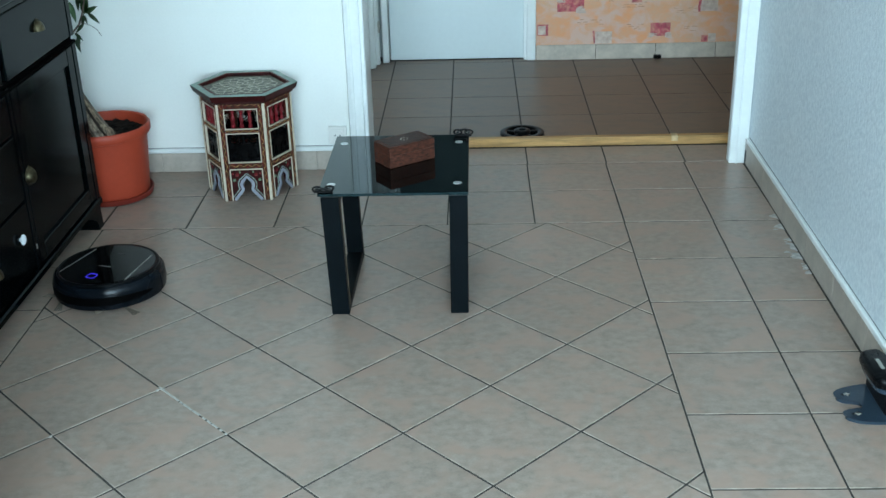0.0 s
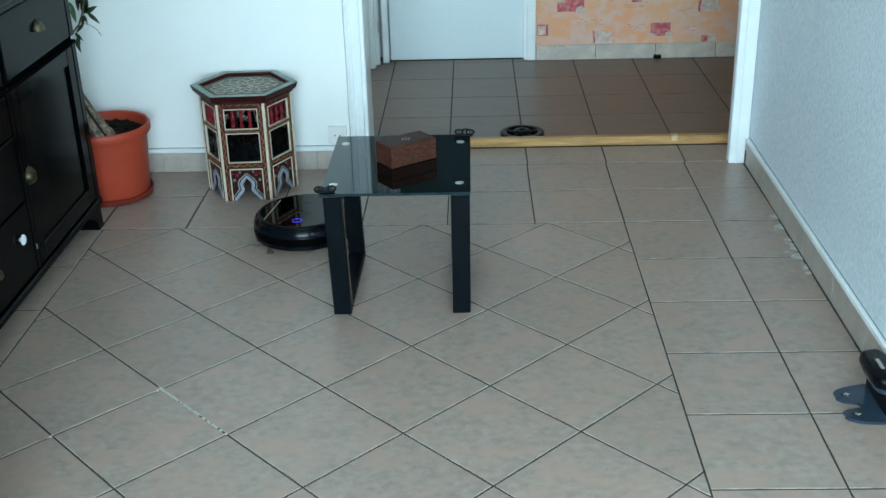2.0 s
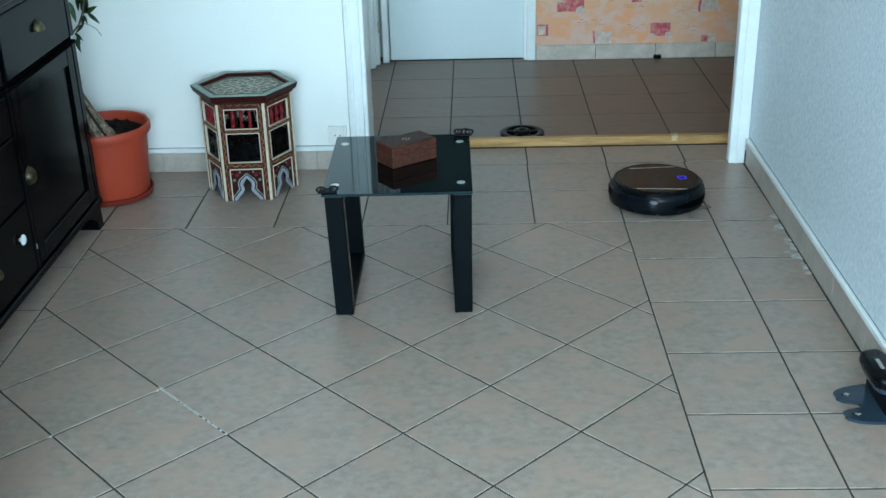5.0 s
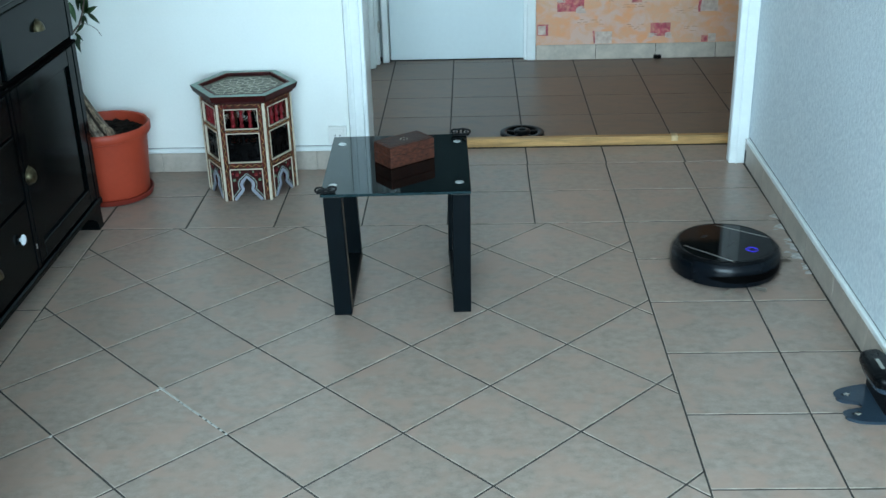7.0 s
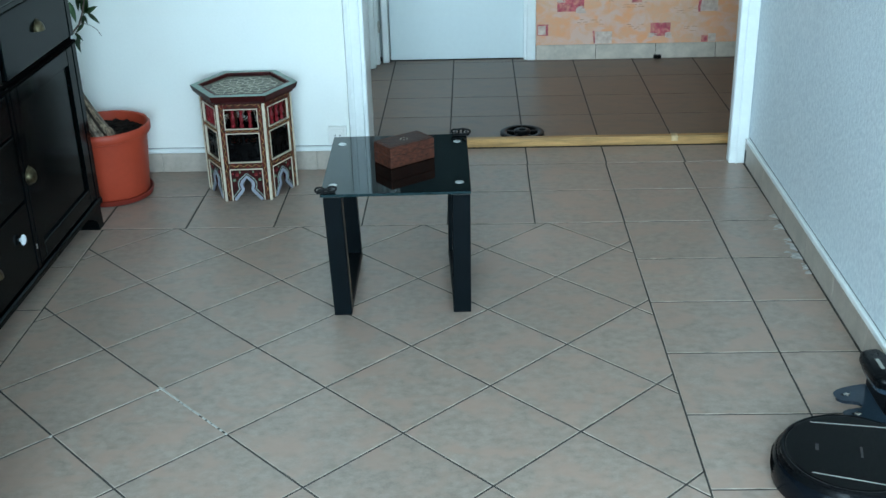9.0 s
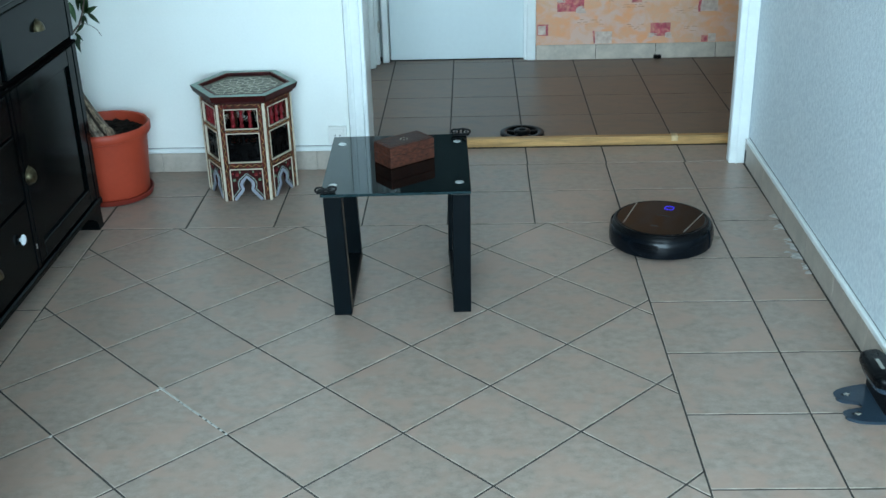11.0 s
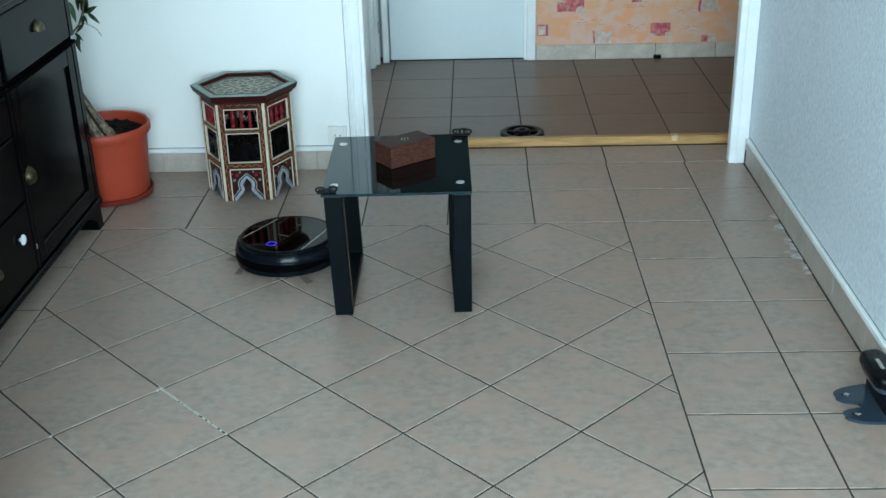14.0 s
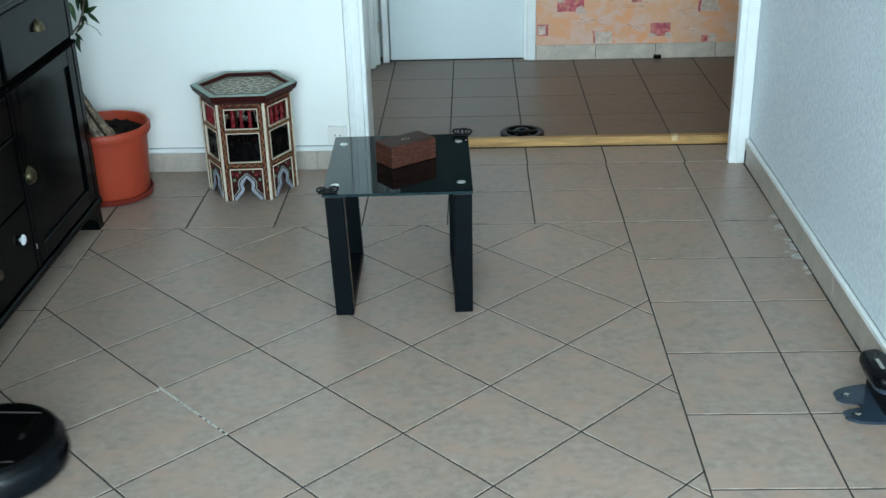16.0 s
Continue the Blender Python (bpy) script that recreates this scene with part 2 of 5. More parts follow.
def prism(points, z0, z1, chamfer=0.0, bm=None):
    """An upright prism over a polygon, with its top edge chamfered."""
    b = bmesh.new()
    n = len(points)
    c = Vector((sum(p[0] for p in points) / n, sum(p[1] for p in points) / n))
    low = [b.verts.new((p[0], p[1], z0)) for p in points]
    rings = [low]
    if chamfer:
        rings.append([b.verts.new((p[0], p[1], z1 - chamfer)) for p in points])
        top = []
        for p in points:
            d = Vector((p[0], p[1])) - c
            k = max(0.0, 1 - 1.3 * chamfer / max(d.length, 1e-4))
            top.append(b.verts.new((c.x + d.x * k, c.y + d.y * k, z1)))
        rings.append(top)
    else:
        rings.append([b.verts.new((p[0], p[1], z1)) for p in points])
    for a, d in zip(rings, rings[1:]):
        for i in range(n):
            b.faces.new((a[i], a[(i + 1) % n], d[(i + 1) % n], d[i]))
    b.faces.new(rings[-1])
    b.faces.new(list(reversed(low)))
    return merge(bm, b)


def lathe(profile, seg=48, bm=None, start=0.0, sweep=360.0):
    """A turned shape: profile points (r, z) from bottom to top."""
    b = bmesh.new()
    full = sweep >= 359.9
    cols = seg if full else seg + 1
    rows = []
    for r, z in profile:
        if r < 1e-6 and full:
            rows.append([b.verts.new((0, 0, z))])
            continue
        rows.append([b.verts.new((r * math.cos(radians(start + sweep * i / seg)), r * math.sin(radians(start + sweep * i / seg)), z)) for i in range(cols)])
    for a, d in zip(rows, rows[1:]):
        for i in range(seg):
            j = (i + 1) % cols
            q = [a[i % len(a)], a[j % len(a)], d[j % len(d)], d[i % len(d)]]
            q = list(dict.fromkeys(q))
            if len(q) > 2:
                b.faces.new(q)
    if not full:
        b.faces.new([r[0] for r in rows])
        b.faces.new([r[-1] for r in reversed(rows)])
    return merge(bm, b)


def tube(points, radii, seg=8, bm=None):
    """A bent round rod through points."""
    b = bmesh.new()
    pts = [Vector(p) for p in points]
    rings = []
    for i, p in enumerate(pts):
        d = (pts[min(i + 1, len(pts) - 1)] - pts[max(i - 1, 0)]).normalized()
        q = d.to_track_quat("Z", "Y")
        r = radii[i] if isinstance(radii, (list, tuple)) else radii
        rings.append([b.verts.new(p + q @ Vector((r * math.cos(2 * math.pi * k / seg), r * math.sin(2 * math.pi * k / seg), 0))) for k in range(seg)])
    for a, d in zip(rings, rings[1:]):
        for k in range(seg):
            b.faces.new((a[k], a[(k + 1) % seg], d[(k + 1) % seg], d[k]))
    b.faces.new(rings[0])
    b.faces.new(rings[-1])
    return merge(bm, b)


def clip(poly, x0, x1, y0, y1):
    """A polygon cut to a rectangle."""
    for axis, lim, sign in ((0, x0, 1), (0, x1, -1), (1, y0, 1), (1, y1, -1)):
        out = []
        for i, a in enumerate(poly):
            b = poly[(i + 1) % len(poly)]
            ina, inb = sign * (a[axis] - lim) >= 0, sign * (b[axis] - lim) >= 0
            if ina:
                out.append(a)
            if ina != inb:
                k = (lim - a[axis]) / (b[axis] - a[axis])
                out.append((a[0] + k * (b[0] - a[0]), a[1] + k * (b[1] - a[1])))
        poly = out
        if len(poly) < 3:
            return []
    return poly


def area(poly):
    return abs(sum(a[0] * b[1] - a[1] * b[0] for a, b in zip(poly, poly[1:] + poly[:1]))) / 2


# ---- the large structure ----
def structure(name, bm, material, label, category="wall"):
    return tagged(part(name, bm, material), label, category, kind="structure")


structure("floor", box(WEST - 0.2, HALL_E + 0.2, SOUTH - 0.2, HALL_N + 0.5, -0.20, -0.0013), M["grout"], "dark grout bed under beige ceramic floor tiles", "floor")
SKEW = Matrix.Translation((EAST, 0.1, 0)) @ pose(0, 0, 0, 0, 0, -0.62) @ Matrix.Translation((-EAST, -0.1, 0))
b = box(EAST, EAST + 0.2, SOUTH - 0.2, NORTH + 0.0, -0.05, TOP)
b.transform(SKEW)
structure("wall_east", b, M["wallpaper"], "bluish white textured wallpaper on a long wall")
structure("wall_west", box(WEST - 0.2, WEST, SOUTH - 0.2, NORTH + 0.21, -0.05, TOP), M["white_wall"], "plain white painted wall behind the cabinet")
# unseen block beyond the cabinet, added to darken the floor at the left
structure("wall_pier", box(WEST, -0.78, -1.75, -0.50, -0.05, TOP), M["dark_block"], "unseen dark block added to darken the floor at the left")
b = box(WEST, -0.30, NORTH, NORTH + 0.21, -0.05, TOP)
box(-0.30, EAST + 0.2, NORTH, NORTH + 0.21, 2.10, TOP, bm=b)
structure("wall_north", b, M["white_wall"], "smooth white painted wall beside a wide doorway")
b = box(WEST, -1.05, SOUTH - 0.2, SOUTH, -0.05, TOP)
box(1.15, EAST, SOUTH - 0.2, SOUTH, -0.05, TOP, bm=b)
box(-1.05, 1.15, SOUTH - 0.2, SOUTH, -0.05, 0.40, bm=b)
box(-1.05, 1.15, SOUTH - 0.2, SOUTH, 2.30, TOP, bm=b)
structure("wall_south", b, M["white_wall"], "white painted wall with a wide window")
structure("ceiling", box(WEST - 0.2, HALL_E + 0.2, SOUTH - 0.2, HALL_N + 0.4, TOP, TOP + 0.15), M["ceiling"], "plain white painted ceiling", "ceiling")
# the hall beyond the doorway
# the west wall's opening is added to let the hall's fill light in
b = box(-0.60, HALL_W, NORTH + 0.21, 2.33, -0.05, TOP)
box(-0.60, HALL_W, 3.17, HALL_N + 0.2, -0.05, TOP, bm=b)
box(-0.60, HALL_W, 2.33, 3.17, 2.05, TOP, bm=b)
structure("wall_hall_west", b, M["white_wall"], "white painted side wall of the hall with an added opening for a fill light")
# unseen dark piece, added to close the side opening
structure("wall_beyond", box(-0.95, -0.90, NORTH + 0.21, HALL_N + 0.2, -0.05, TOP), M["dark_block"], "unseen dark backing added behind the hall's side opening")
structure("wall_hall_east", box(HALL_E, HALL_E + 0.2, NORTH, HALL_N + 0.2, -0.05, TOP), M["white_wall"], "plain white end wall of the hall")
structure("wall_hall_south", box(EAST + 0.2, HALL_E, NORTH, NORTH + 0.2, -0.05, TOP), M["white_wall"], "white painted wall of the hall")
# unseen upper wall, coloured dim to give the dark reflections in tabletop and robot
b = box(0.495, HALL_E + 0.2, HALL_N, HALL_N + 0.2, 1.20, TOP)
box(HALL_W, 0.495, HALL_N, HALL_N + 0.2, 2.10, TOP, bm=b)
structure("wall_hall_north_upper", b, M["hall_upper"], "unseen upper hall wall, coloured dim teal for dark reflections")
wall_hall_north = structure("wall_hall_north", box(0.495, HALL_E + 0.2, HALL_N, HALL_N + 0.2, -0.05, 1.20), M["orange_paper"], "orange mottled wallpaper with pink and grey printed squares")

# window behind the camera
win = thing("window_1", pose(0.05, SOUTH - 0.1, 1.35), "wide white framed window to the daylight", "window", kind="structure")
for x0, x1, z0, z1 in ((-1.1, -1.04, -0.95, 0.95), (1.04, 1.1, -0.95, 0.95), (-0.03, 0.03, -0.89, 0.89)):
    part("window_frame", box(x0, x1, -0.03, 0.03, z0, z1, 0.004), M["gloss_white"], win)
part("window_frame", box(-1.04, 1.04, -0.03, 0.03, 0.89, 0.95, 0.004), M["gloss_white"], win)
part("window_sill", box(-1.04, 1.04, -0.04, 0.07, -0.95, -0.89, 0.004), M["gloss_white"], win)


# ---- casings, doors and skirtings ----
def casing(x0, x1, z1, y, left_groove=True):
    b = box(x0, x1, y - 0.012, y + 0.03, 0.0, z1, 0.003)
    box(x0 + 0.010, x0 + 0.024, y - 0.017, y - 0.011, 0.0, z1, 0.002, bm=b)
    return b


doorway = thing("doorway_trim", pose(0, 0, 0), "white gloss painted casing round a wide doorway", "door frame", kind="structure")
part("casing", casing(-0.297, -0.240, 2.10, NORTH), M["gloss_white"], doorway)
part("jamb", box(-0.299, -0.226, NORTH + 0.001, NORTH + 0.208, 0.0, 2.095, 0.004), M["gloss_white"], doorway)
part("casing", box(1.153, 1.2235, NORTH - 0.016, NORTH + 0.03, 0.0, 2.10, 0.004), M["gloss_white"], doorway)
part("casing", box(1.178, 1.184, NORTH - 0.020, NORTH - 0.014, 0.0, 2.10, 0.001), M["gloss_white"], doorway)
part("casing", box(-0.297, 1.2235, NORTH - 0.012, NORTH + 0.03, 2.101, 2.16, 0.003), M["gloss_white"], doorway)

hall_door = thing("door_1", pose(0, 0, 0), "closed plain white hall door in a white frame", "door", kind="structure")
b = box(-0.252, 0.446, HALL_N + 0.03, HALL_N + 0.07, 0.004, 0.90, 0.003)
for x0, x1, z0, z1 in ((-0.252, -0.236, 0.9002, 1.98), (0.430, 0.446, 0.9002, 1.98), (-0.252, 0.446, 1.9802, 2.06)):
    box(x0, x1, HALL_N + 0.03, HALL_N + 0.07, z0, z1, 0.003, bm=b)
leaf_1 = part("door_leaf", b, M["door_white"], hall_door)
# unseen pane; its dark tone is inferred from the tabletop's reflection
part("pane", box(-0.238, 0.432, HALL_N + 0.046, HALL_N + 0.054, 0.8985, 1.9815), M["dark_pane"], leaf_1, "dark glazing in the upper half of the door")
part("door_frame", box(0.450, 0.497, HALL_N - 0.012, HALL_N + 0.10, 0.0, 2.10, 0.004), M["gloss_white"], hall_door)
part("door_stop", box(0.436, 0.452, HALL_N + 0.005, HALL_N + 0.028, 0.0, 2.07, 0.002), M["gloss_white"], hall_door)
part("door_frame", box(-0.290, -0.256, HALL_N - 0.012, HALL_N + 0.10, 0.0, 2.10, 0.004), M["gloss_white"], hall_door)
part("door_frame", box(-0.290, 0.497, HALL_N - 0.010, HALL_N + 0.10, 2.08, 2.14, 0.004), M["gloss_white"], hall_door)
part("backing", box(-0.345, 0.495, HALL_N + 0.12, HALL_N + 0.2, 0.0, 2.10), M["door_white"], hall_door)
side_frame = thing("side_door_frame", pose(0, 0, 0), "white painted frame of a side door in the hall", "door frame", kind="structure")
part("casing", box(HALL_W, -0.318, 3.30, 3.37, 0.0, 2.10, 0.004), M["gloss_white"], side_frame)
part("casing", box(HALL_W, -0.302, 3.372, 3.405, 0.0, 2.10, 0.004), M["gloss_white"], side_frame)
for z in (0.17, 1.75):
    part("hinge", lathe([(0.0, z), (0.006, z), (0.006, z + 0.06), (0.0, z + 0.06)], 10), M["silver"], side_frame).location = (-0.300, 3.366, 0)


def skirting_row(name, axis, fixed, start, stop, high, length, mat, strip, face, label, joint="grout"):
    """A row of skirting tiles along a wall, with a white strip on top. face: the way that the tiles stand proud."""
    sk = thing(name, pose(0, 0, 0), label, "baseboard", kind="structure")
    a = start
    while a < stop - 0.01:
        e = min(a + length, stop)
        lo, hi = sorted((fixed, fixed + face * 0.010))
        if axis == "x":
            bb = box(a + 0.0012, e - 0.0012, lo, hi, 0.0, high, 0.0015)
        else:
            bb = box(lo, hi, a + 0.0012, e - 0.0012, 0.0, high, 0.0015)
        part("tile", bb, mat, sk)
        a = e
    lo, hi = sorted((fixed, fixed + face * 0.007))
    gl = (box(start, stop, lo, hi, 0.002, high - 0.002) if axis == "x" else box(lo, hi, start, stop, 0.002, high - 0.002))
    part("joint", gl, M[joint], sk)
    if strip:
        lo, hi = sorted((fixed, fixed + face * 0.013))
        prof = box(start, stop, lo, hi, high + 0.0005, high + strip, 0.0035, 2) if axis == "x" else box(lo, hi, start, stop, high + 0.0005, high + strip, 0.0035, 2)
        part("strip", prof, M["gloss_white"], sk)
        # the shadow line above the strip is put in as a grey seam
        lo, hi = sorted((fixed, fixed + face * 0.0012))
        top = high + strip
        part("seam", box(start, stop, lo, hi, top, top + 0.0022) if axis == "x" else box(lo, hi, start, stop, top, top + 0.0022), M["shadow_seam"], sk)
    return sk


skirting_row("baseboard", "x", NORTH, WEST, -0.299, 0.076, 0.302, M["skirting"], 0.018, -1, "beige tiled baseboard with a white strip along the white wall", "skirting")
skirting_row("baseboard", "y", EAST, -3.55, NORTH - 0.022, 0.085, 0.300, M["skirting"], 0.018, -1, "beige tiled baseboard with a white strip under textured wallpaper", "grout_light").matrix_basis = SKEW
skirting_row("baseboard", "x", HALL_N, 0.499, HALL_E, 0.076, 0.305, M["hall_skirting"], 0.0, -1, "pale tiled baseboard under the orange wallpaper")


crack = thing("wall_crack", pose(0, 0, 0), "dark chipped gap between baseboard and door casing", "crack", kind="structure")
part("gap", prism([(1.2105, NORTH - 0.026), (1.2235, NORTH - 0.030), (1.2235, NORTH - 0.0165), (1.2110, NORTH - 0.0165)], 0.004, 0.098), M["line"], crack)
part("chip", prism([(1.2085, NORTH - 0.027), (1.2145, NORTH - 0.031), (1.2130, NORTH - 0.020)], 0.058, 0.100), M["chalk"], crack)


# ---- the vacuum robot ----
def robot_vacuum():
    """Its front looks along +x, its base is at z = 0."""
    r = thing("robot_vacuum", pose(0, 0, 0), "round glossy black robot vacuum with a lit violet button", "robot vacuum")
    body = part("body", lathe([(0.0, 0.008), (0.152, 0.008), (0.159, 0.013), (0.1605, 0.035), (0.160, 0.060), (0.155, 0.074), (0.150, 0.0795), (0.0, 0.0795)], 72), M["robot_shell"], r, smooth=True)
    part("top_plate", lathe([(0.0, 0.078), (0.141, 0.078), (0.1425, 0.0825), (0.1405, 0.0842), (0.1380, 0.0845), (0.0, 0.0845)], 72), M["robot_glass"], r, "glossy black top plate")
    part("rim", lathe([(0.1425, 0.076), (0.152, 0.076), (0.1515, 0.082), (0.147, 0.0848), (0.1425, 0.0835)], 72), M["robot_shell"], r, smooth=True)
    bump = part("bumper", lathe([(0.1580, 0.0065), (0.1655, 0.0085), (0.168, 0.028), (0.1672, 0.056), (0.163, 0.070), (0.157, 0.0765), (0.1535, 0.0770), (0.156, 0.05), (0.156, 0.0070)], 48, start=-95, sweep=190), M["robot_bumper"], r, "glossy black front bumper", smooth=True)
    # a dark matte band along the bumper, narrowing at both ends
    b = bmesh.new()
    rings = []
    for k in range(33):
        a = -80 + 5 * k
        h = 0.0125 * (1 - abs(a / 80) ** 5) + 0.0004
        ca, sa = math.cos(radians(a)), math.sin(radians(a))
        rings.append([b.verts.new((r_ * ca, r_ * sa, z)) for r_, z in ((0.1640, 0.037 - h), (0.1687, 0.037 - h), (0.1687, 0.037 + h), (0.1640, 0.037 + h))])
    for u, v in zip(rings, rings[1:]):
        for e in range(4):
            b.faces.new((u[e], u[(e + 1) % 4], v[(e + 1) % 4], v[e]))
    b.faces.new(rings[0])
    b.faces.new(rings[-1])
    part("sensor_window", b, M["bumper_band"], bump, "dark matte band along the bumper")
    part("rear_skirt", lathe([(0.1570, 0.0065), (0.1645, 0.0090), (0.1670, 0.030), (0.1645, 0.060), (0.159, 0.067), (0.1575, 0.040)], 40, start=98, sweep=164), M["robot_bumper"], r, smooth=True)
    for k in range(4):
        z = 0.030 + 0.007 * k
        part("vent_slot", lathe([(0.1630, z), (0.1680, z + 0.001), (0.1676, z + 0.003), (0.1630, z + 0.004)], 8, start=166, sweep=28), M["cab_gap"], r)
    for side in (-1, 1):
        part("trim_stripe", box(-0.086, 0.086, -0.0015, 0.0015, 0.0838, 0.0852), M["silver"], r, "thin silver stripe").matrix_basis = pose(0, side * 0.105, 0, 0, 0, side * 4.5)
    # the button: a lit square ring with a bar
    b = bmesh.new()
    ring = lathe([(0.0133, 0.0838), (0.0150, 0.0838), (0.0150, 0.0854), (0.0133, 0.0854), (0.0133, 0.0838)], 24, start=45)
    for v in ring.verts:   # rounded square
        d = max(abs(v.co.x), abs(v.co.y)) / v.co.xy.length
        v.co.x, v.co.y = v.co.x / d ** 0.55, v.co.y / d ** 0.55
    merge(b, ring)
    b.transform(Matrix.Translation((0.088, 0, 0)))
    part("button", b, M["led"], r, "lit blue-violet button")
    part("button_cap", box(0.0800, 0.0960, -0.0080, 0.0080, 0.0838, 0.0848, 0.0008), M["robot_glass"], r)
    # unreadable print
    part("printed_mark", box(0.016, 0.021, -0.021, 0.021, 0.0842, 0.0850), M["grey_mark"], r)
    part("printed_mark", box(-0.077, -0.070, -0.012, 0.012, 0.0842, 0.0850), M["grey_mark"], r)
    for side in (-1, 1):
        w = part("wheel", lathe([(0.0, -0.012), (0.028, -0.012), (0.031, -0.006), (0.031, 0.006), (0.028, 0.012), (0.0, 0.012)], 24), M["black_plastic"], r)
        w.matrix_basis = pose(0, side * 0.115, 0.031, 90, 0, 0)
    c = part("caster", lathe([(0.0, -0.008), (0.011, -0.008), (0.013, 0.0), (0.011, 0.008), (0.0, 0.008)], 16), M["black_plastic"], r)
    c.matrix_basis = pose(0.125, 0, 0.0135, 90, 0, 0)
    for side in (-1, 1):
        br = part("side_brush", lathe([(0.0, 0.008), (0.014, 0.008), (0.012, 0.014), (0.0, 0.015)], 16), M["black_plastic"], r)
        br.matrix_basis = pose(0.108, side * 0.098, 0.0, 0, 0, side * 25)
        for k in range(3):
            b = bmesh.new()
            for j in range(9):
                a = radians(k * 120 + 45 + (j - 4) * 2.2)
                tube([(0.010 * math.cos(a), 0.010 * math.sin(a), 0.010), (0.060 * math.cos(a), 0.060 * math.sin(a), 0.004), (0.075 * math.cos(a), 0.075 * math.sin(a), 0.003)], 0.0011, 4, bm=b)
            part("bristles", b, M["brush" if side < 0 else "brush_tan"], br, "dull bristles")
    return r


# ---- the glass side table, base at its middle on the floor ----
def side_table():
    t = thing("side_table", pose(0, 0, 0), "low side table with black glass top and black steel legs", "table")
    W2, D2, H = 0.208, 0.248, 0.380
    top = part("tabletop", box(-W2, W2, -D2, D2, H - 0.008, H, 0.0004), M["black_glass"], t, "black tinted glass top")
    for sx, sy in ((-1, -1), (1, -1), (-1, 1), (1, 1)):
        d = part("glass_disc", lathe([(0.0, H - 0.001), (0.0125, H - 0.001), (0.0122, H + 0.0006), (0.0, H + 0.0006)], 24), M["steel_disc"], top, "round brushed steel fixing disc")
        d.location = (sx * 0.177, sy * 0.176, 0)
    # two closed frames, toed in towards the back and slightly splayed
    for sx, toe, splay in ((-1, -0.8, -0.028), (1, 1.4, 0.008)):
        lean = Matrix.Identity(4)
        lean[0][2] = splay
        stand = pose((0.1715 if sx > 0 else -0.1635), 0, 0, 0, 0, toe) @ lean

        def bar(name, shape, mat, label=""):
            shape.transform(stand)
            return part(name, shape, mat, t, label)
        hw, h = 0.0255, H - 0.016
        bar("leg", box(-hw, hw, -0.236, -0.206, 0.0, h, 0.002), M["black_metal"], "flat black steel post")
        bar("leg", box(-hw, hw, 0.150, 0.180, 0.0, h, 0.002), M["black_metal"])
        bar("foot_bar", box(-hw + 0.0005, hw - 0.0005, -0.206, 0.150, 0.0005, 0.024, 0.002), M["black_metal"])
        bar("top_bar", box(-hw + 0.0005, hw - 0.0005, -0.206, 0.150, h - 0.026, h - 0.0005, 0.002), M["black_metal"])
        bar("cap", box(-hw + 0.002, hw - 0.002, -0.234, 0.178, h, H - 0.0085, 0.001), M["grey_mark"], "grey rubber pad under the glass")
        bar("seam", box(hw - 0.0008, hw + 0.0010, -0.2075, -0.2055, 0.02, h - 0.02), M["bare_edge"], "worn brown seam on the post")
    return t


def corner_clip():
    """A black clamp on a corner of the glass."""
    c = thing("corner_clip", pose(0, 0, 0), "small black plastic clamp on the glass table's corner", "clip", "clips on the table")
    part("jaw", box(-0.019, 0.019, -0.004, 0.006, 0.0005, 0.0060, 0.0015), M["black_plastic"], c)
    for x in (-0.0125, 0.0125):
        hoop = [(x + 0.0085 * math.cos(radians(30 * k)), -0.001, 0.0105 + 0.0065 * math.sin(radians(30 * k))) for k in range(13)]
        part("ring", tube(hoop, 0.0024, 8), M["black_plastic"], c, smooth=True)
        part("pin", lathe([(0.0, -0.004), (0.003, -0.004), (0.003, 0.004), (0.0, 0.004)], 12), M["grey_mark"], c).matrix_basis = pose(x, -0.001, 0.0105, 90, 0, 0)
    b = tube([(-0.016, -0.008, 0.012), (-0.004, -0.010, 0.015), (0.010, -0.008, 0.013)], 0.0028, 8)
    part("lever", b, M["black_plastic"], c, smooth=True)
    part("screw", box(-0.014, -0.006, -0.003, 0.003, 0.0098, 0.0118, 0.0008), M["contact"], c, "small bright screw")
    for o in c.children:
        o.matrix_basis = Matrix.Diagonal((1.38, 1.38, 1.15, 1)) @ o.matrix_basis
    return c


def trinket_box():
    t = thing("trinket_box", pose(0, 0, 0), "small carved reddish rosewood box with a closed lid", "wooden box")
    part("body", box(-0.078, 0.078, -0.0435, 0.0435, 0.0005, 0.0365, 0.0015), M["rosewood"], t)
    lid = part("lid", box(-0.0782, 0.0782, -0.0437, 0.0437, 0.0367, 0.064, 0.0015), M["rosewood"], t)
    part("lid_panel", box(-0.066, 0.066, -0.034, 0.034, 0.0635, 0.0648, 0.0006), M["rosewood_dark"], lid)
    b = bmesh.new()
    for k in range(6):
        a = k * math.pi / 3
        e = lathe([(0.0, 0.0645), (0.0026, 0.0645), (0.0020, 0.0656), (0.0, 0.0658)], 10)
        e.transform(Matrix.Translation((0.011 * math.cos(a), 0.009 * math.sin(a), 0)))
        merge(b, e)
    part("carved_flower", b, M["st_cream"], lid, "dull metal flower inlay")
    return t


# ---- the hexagonal stool ----
def hex_points(r, turn=0.0):
    return [(r * math.cos(radians(60 * k + turn)), r * math.sin(radians(60 * k + turn))) for k in range(6)]


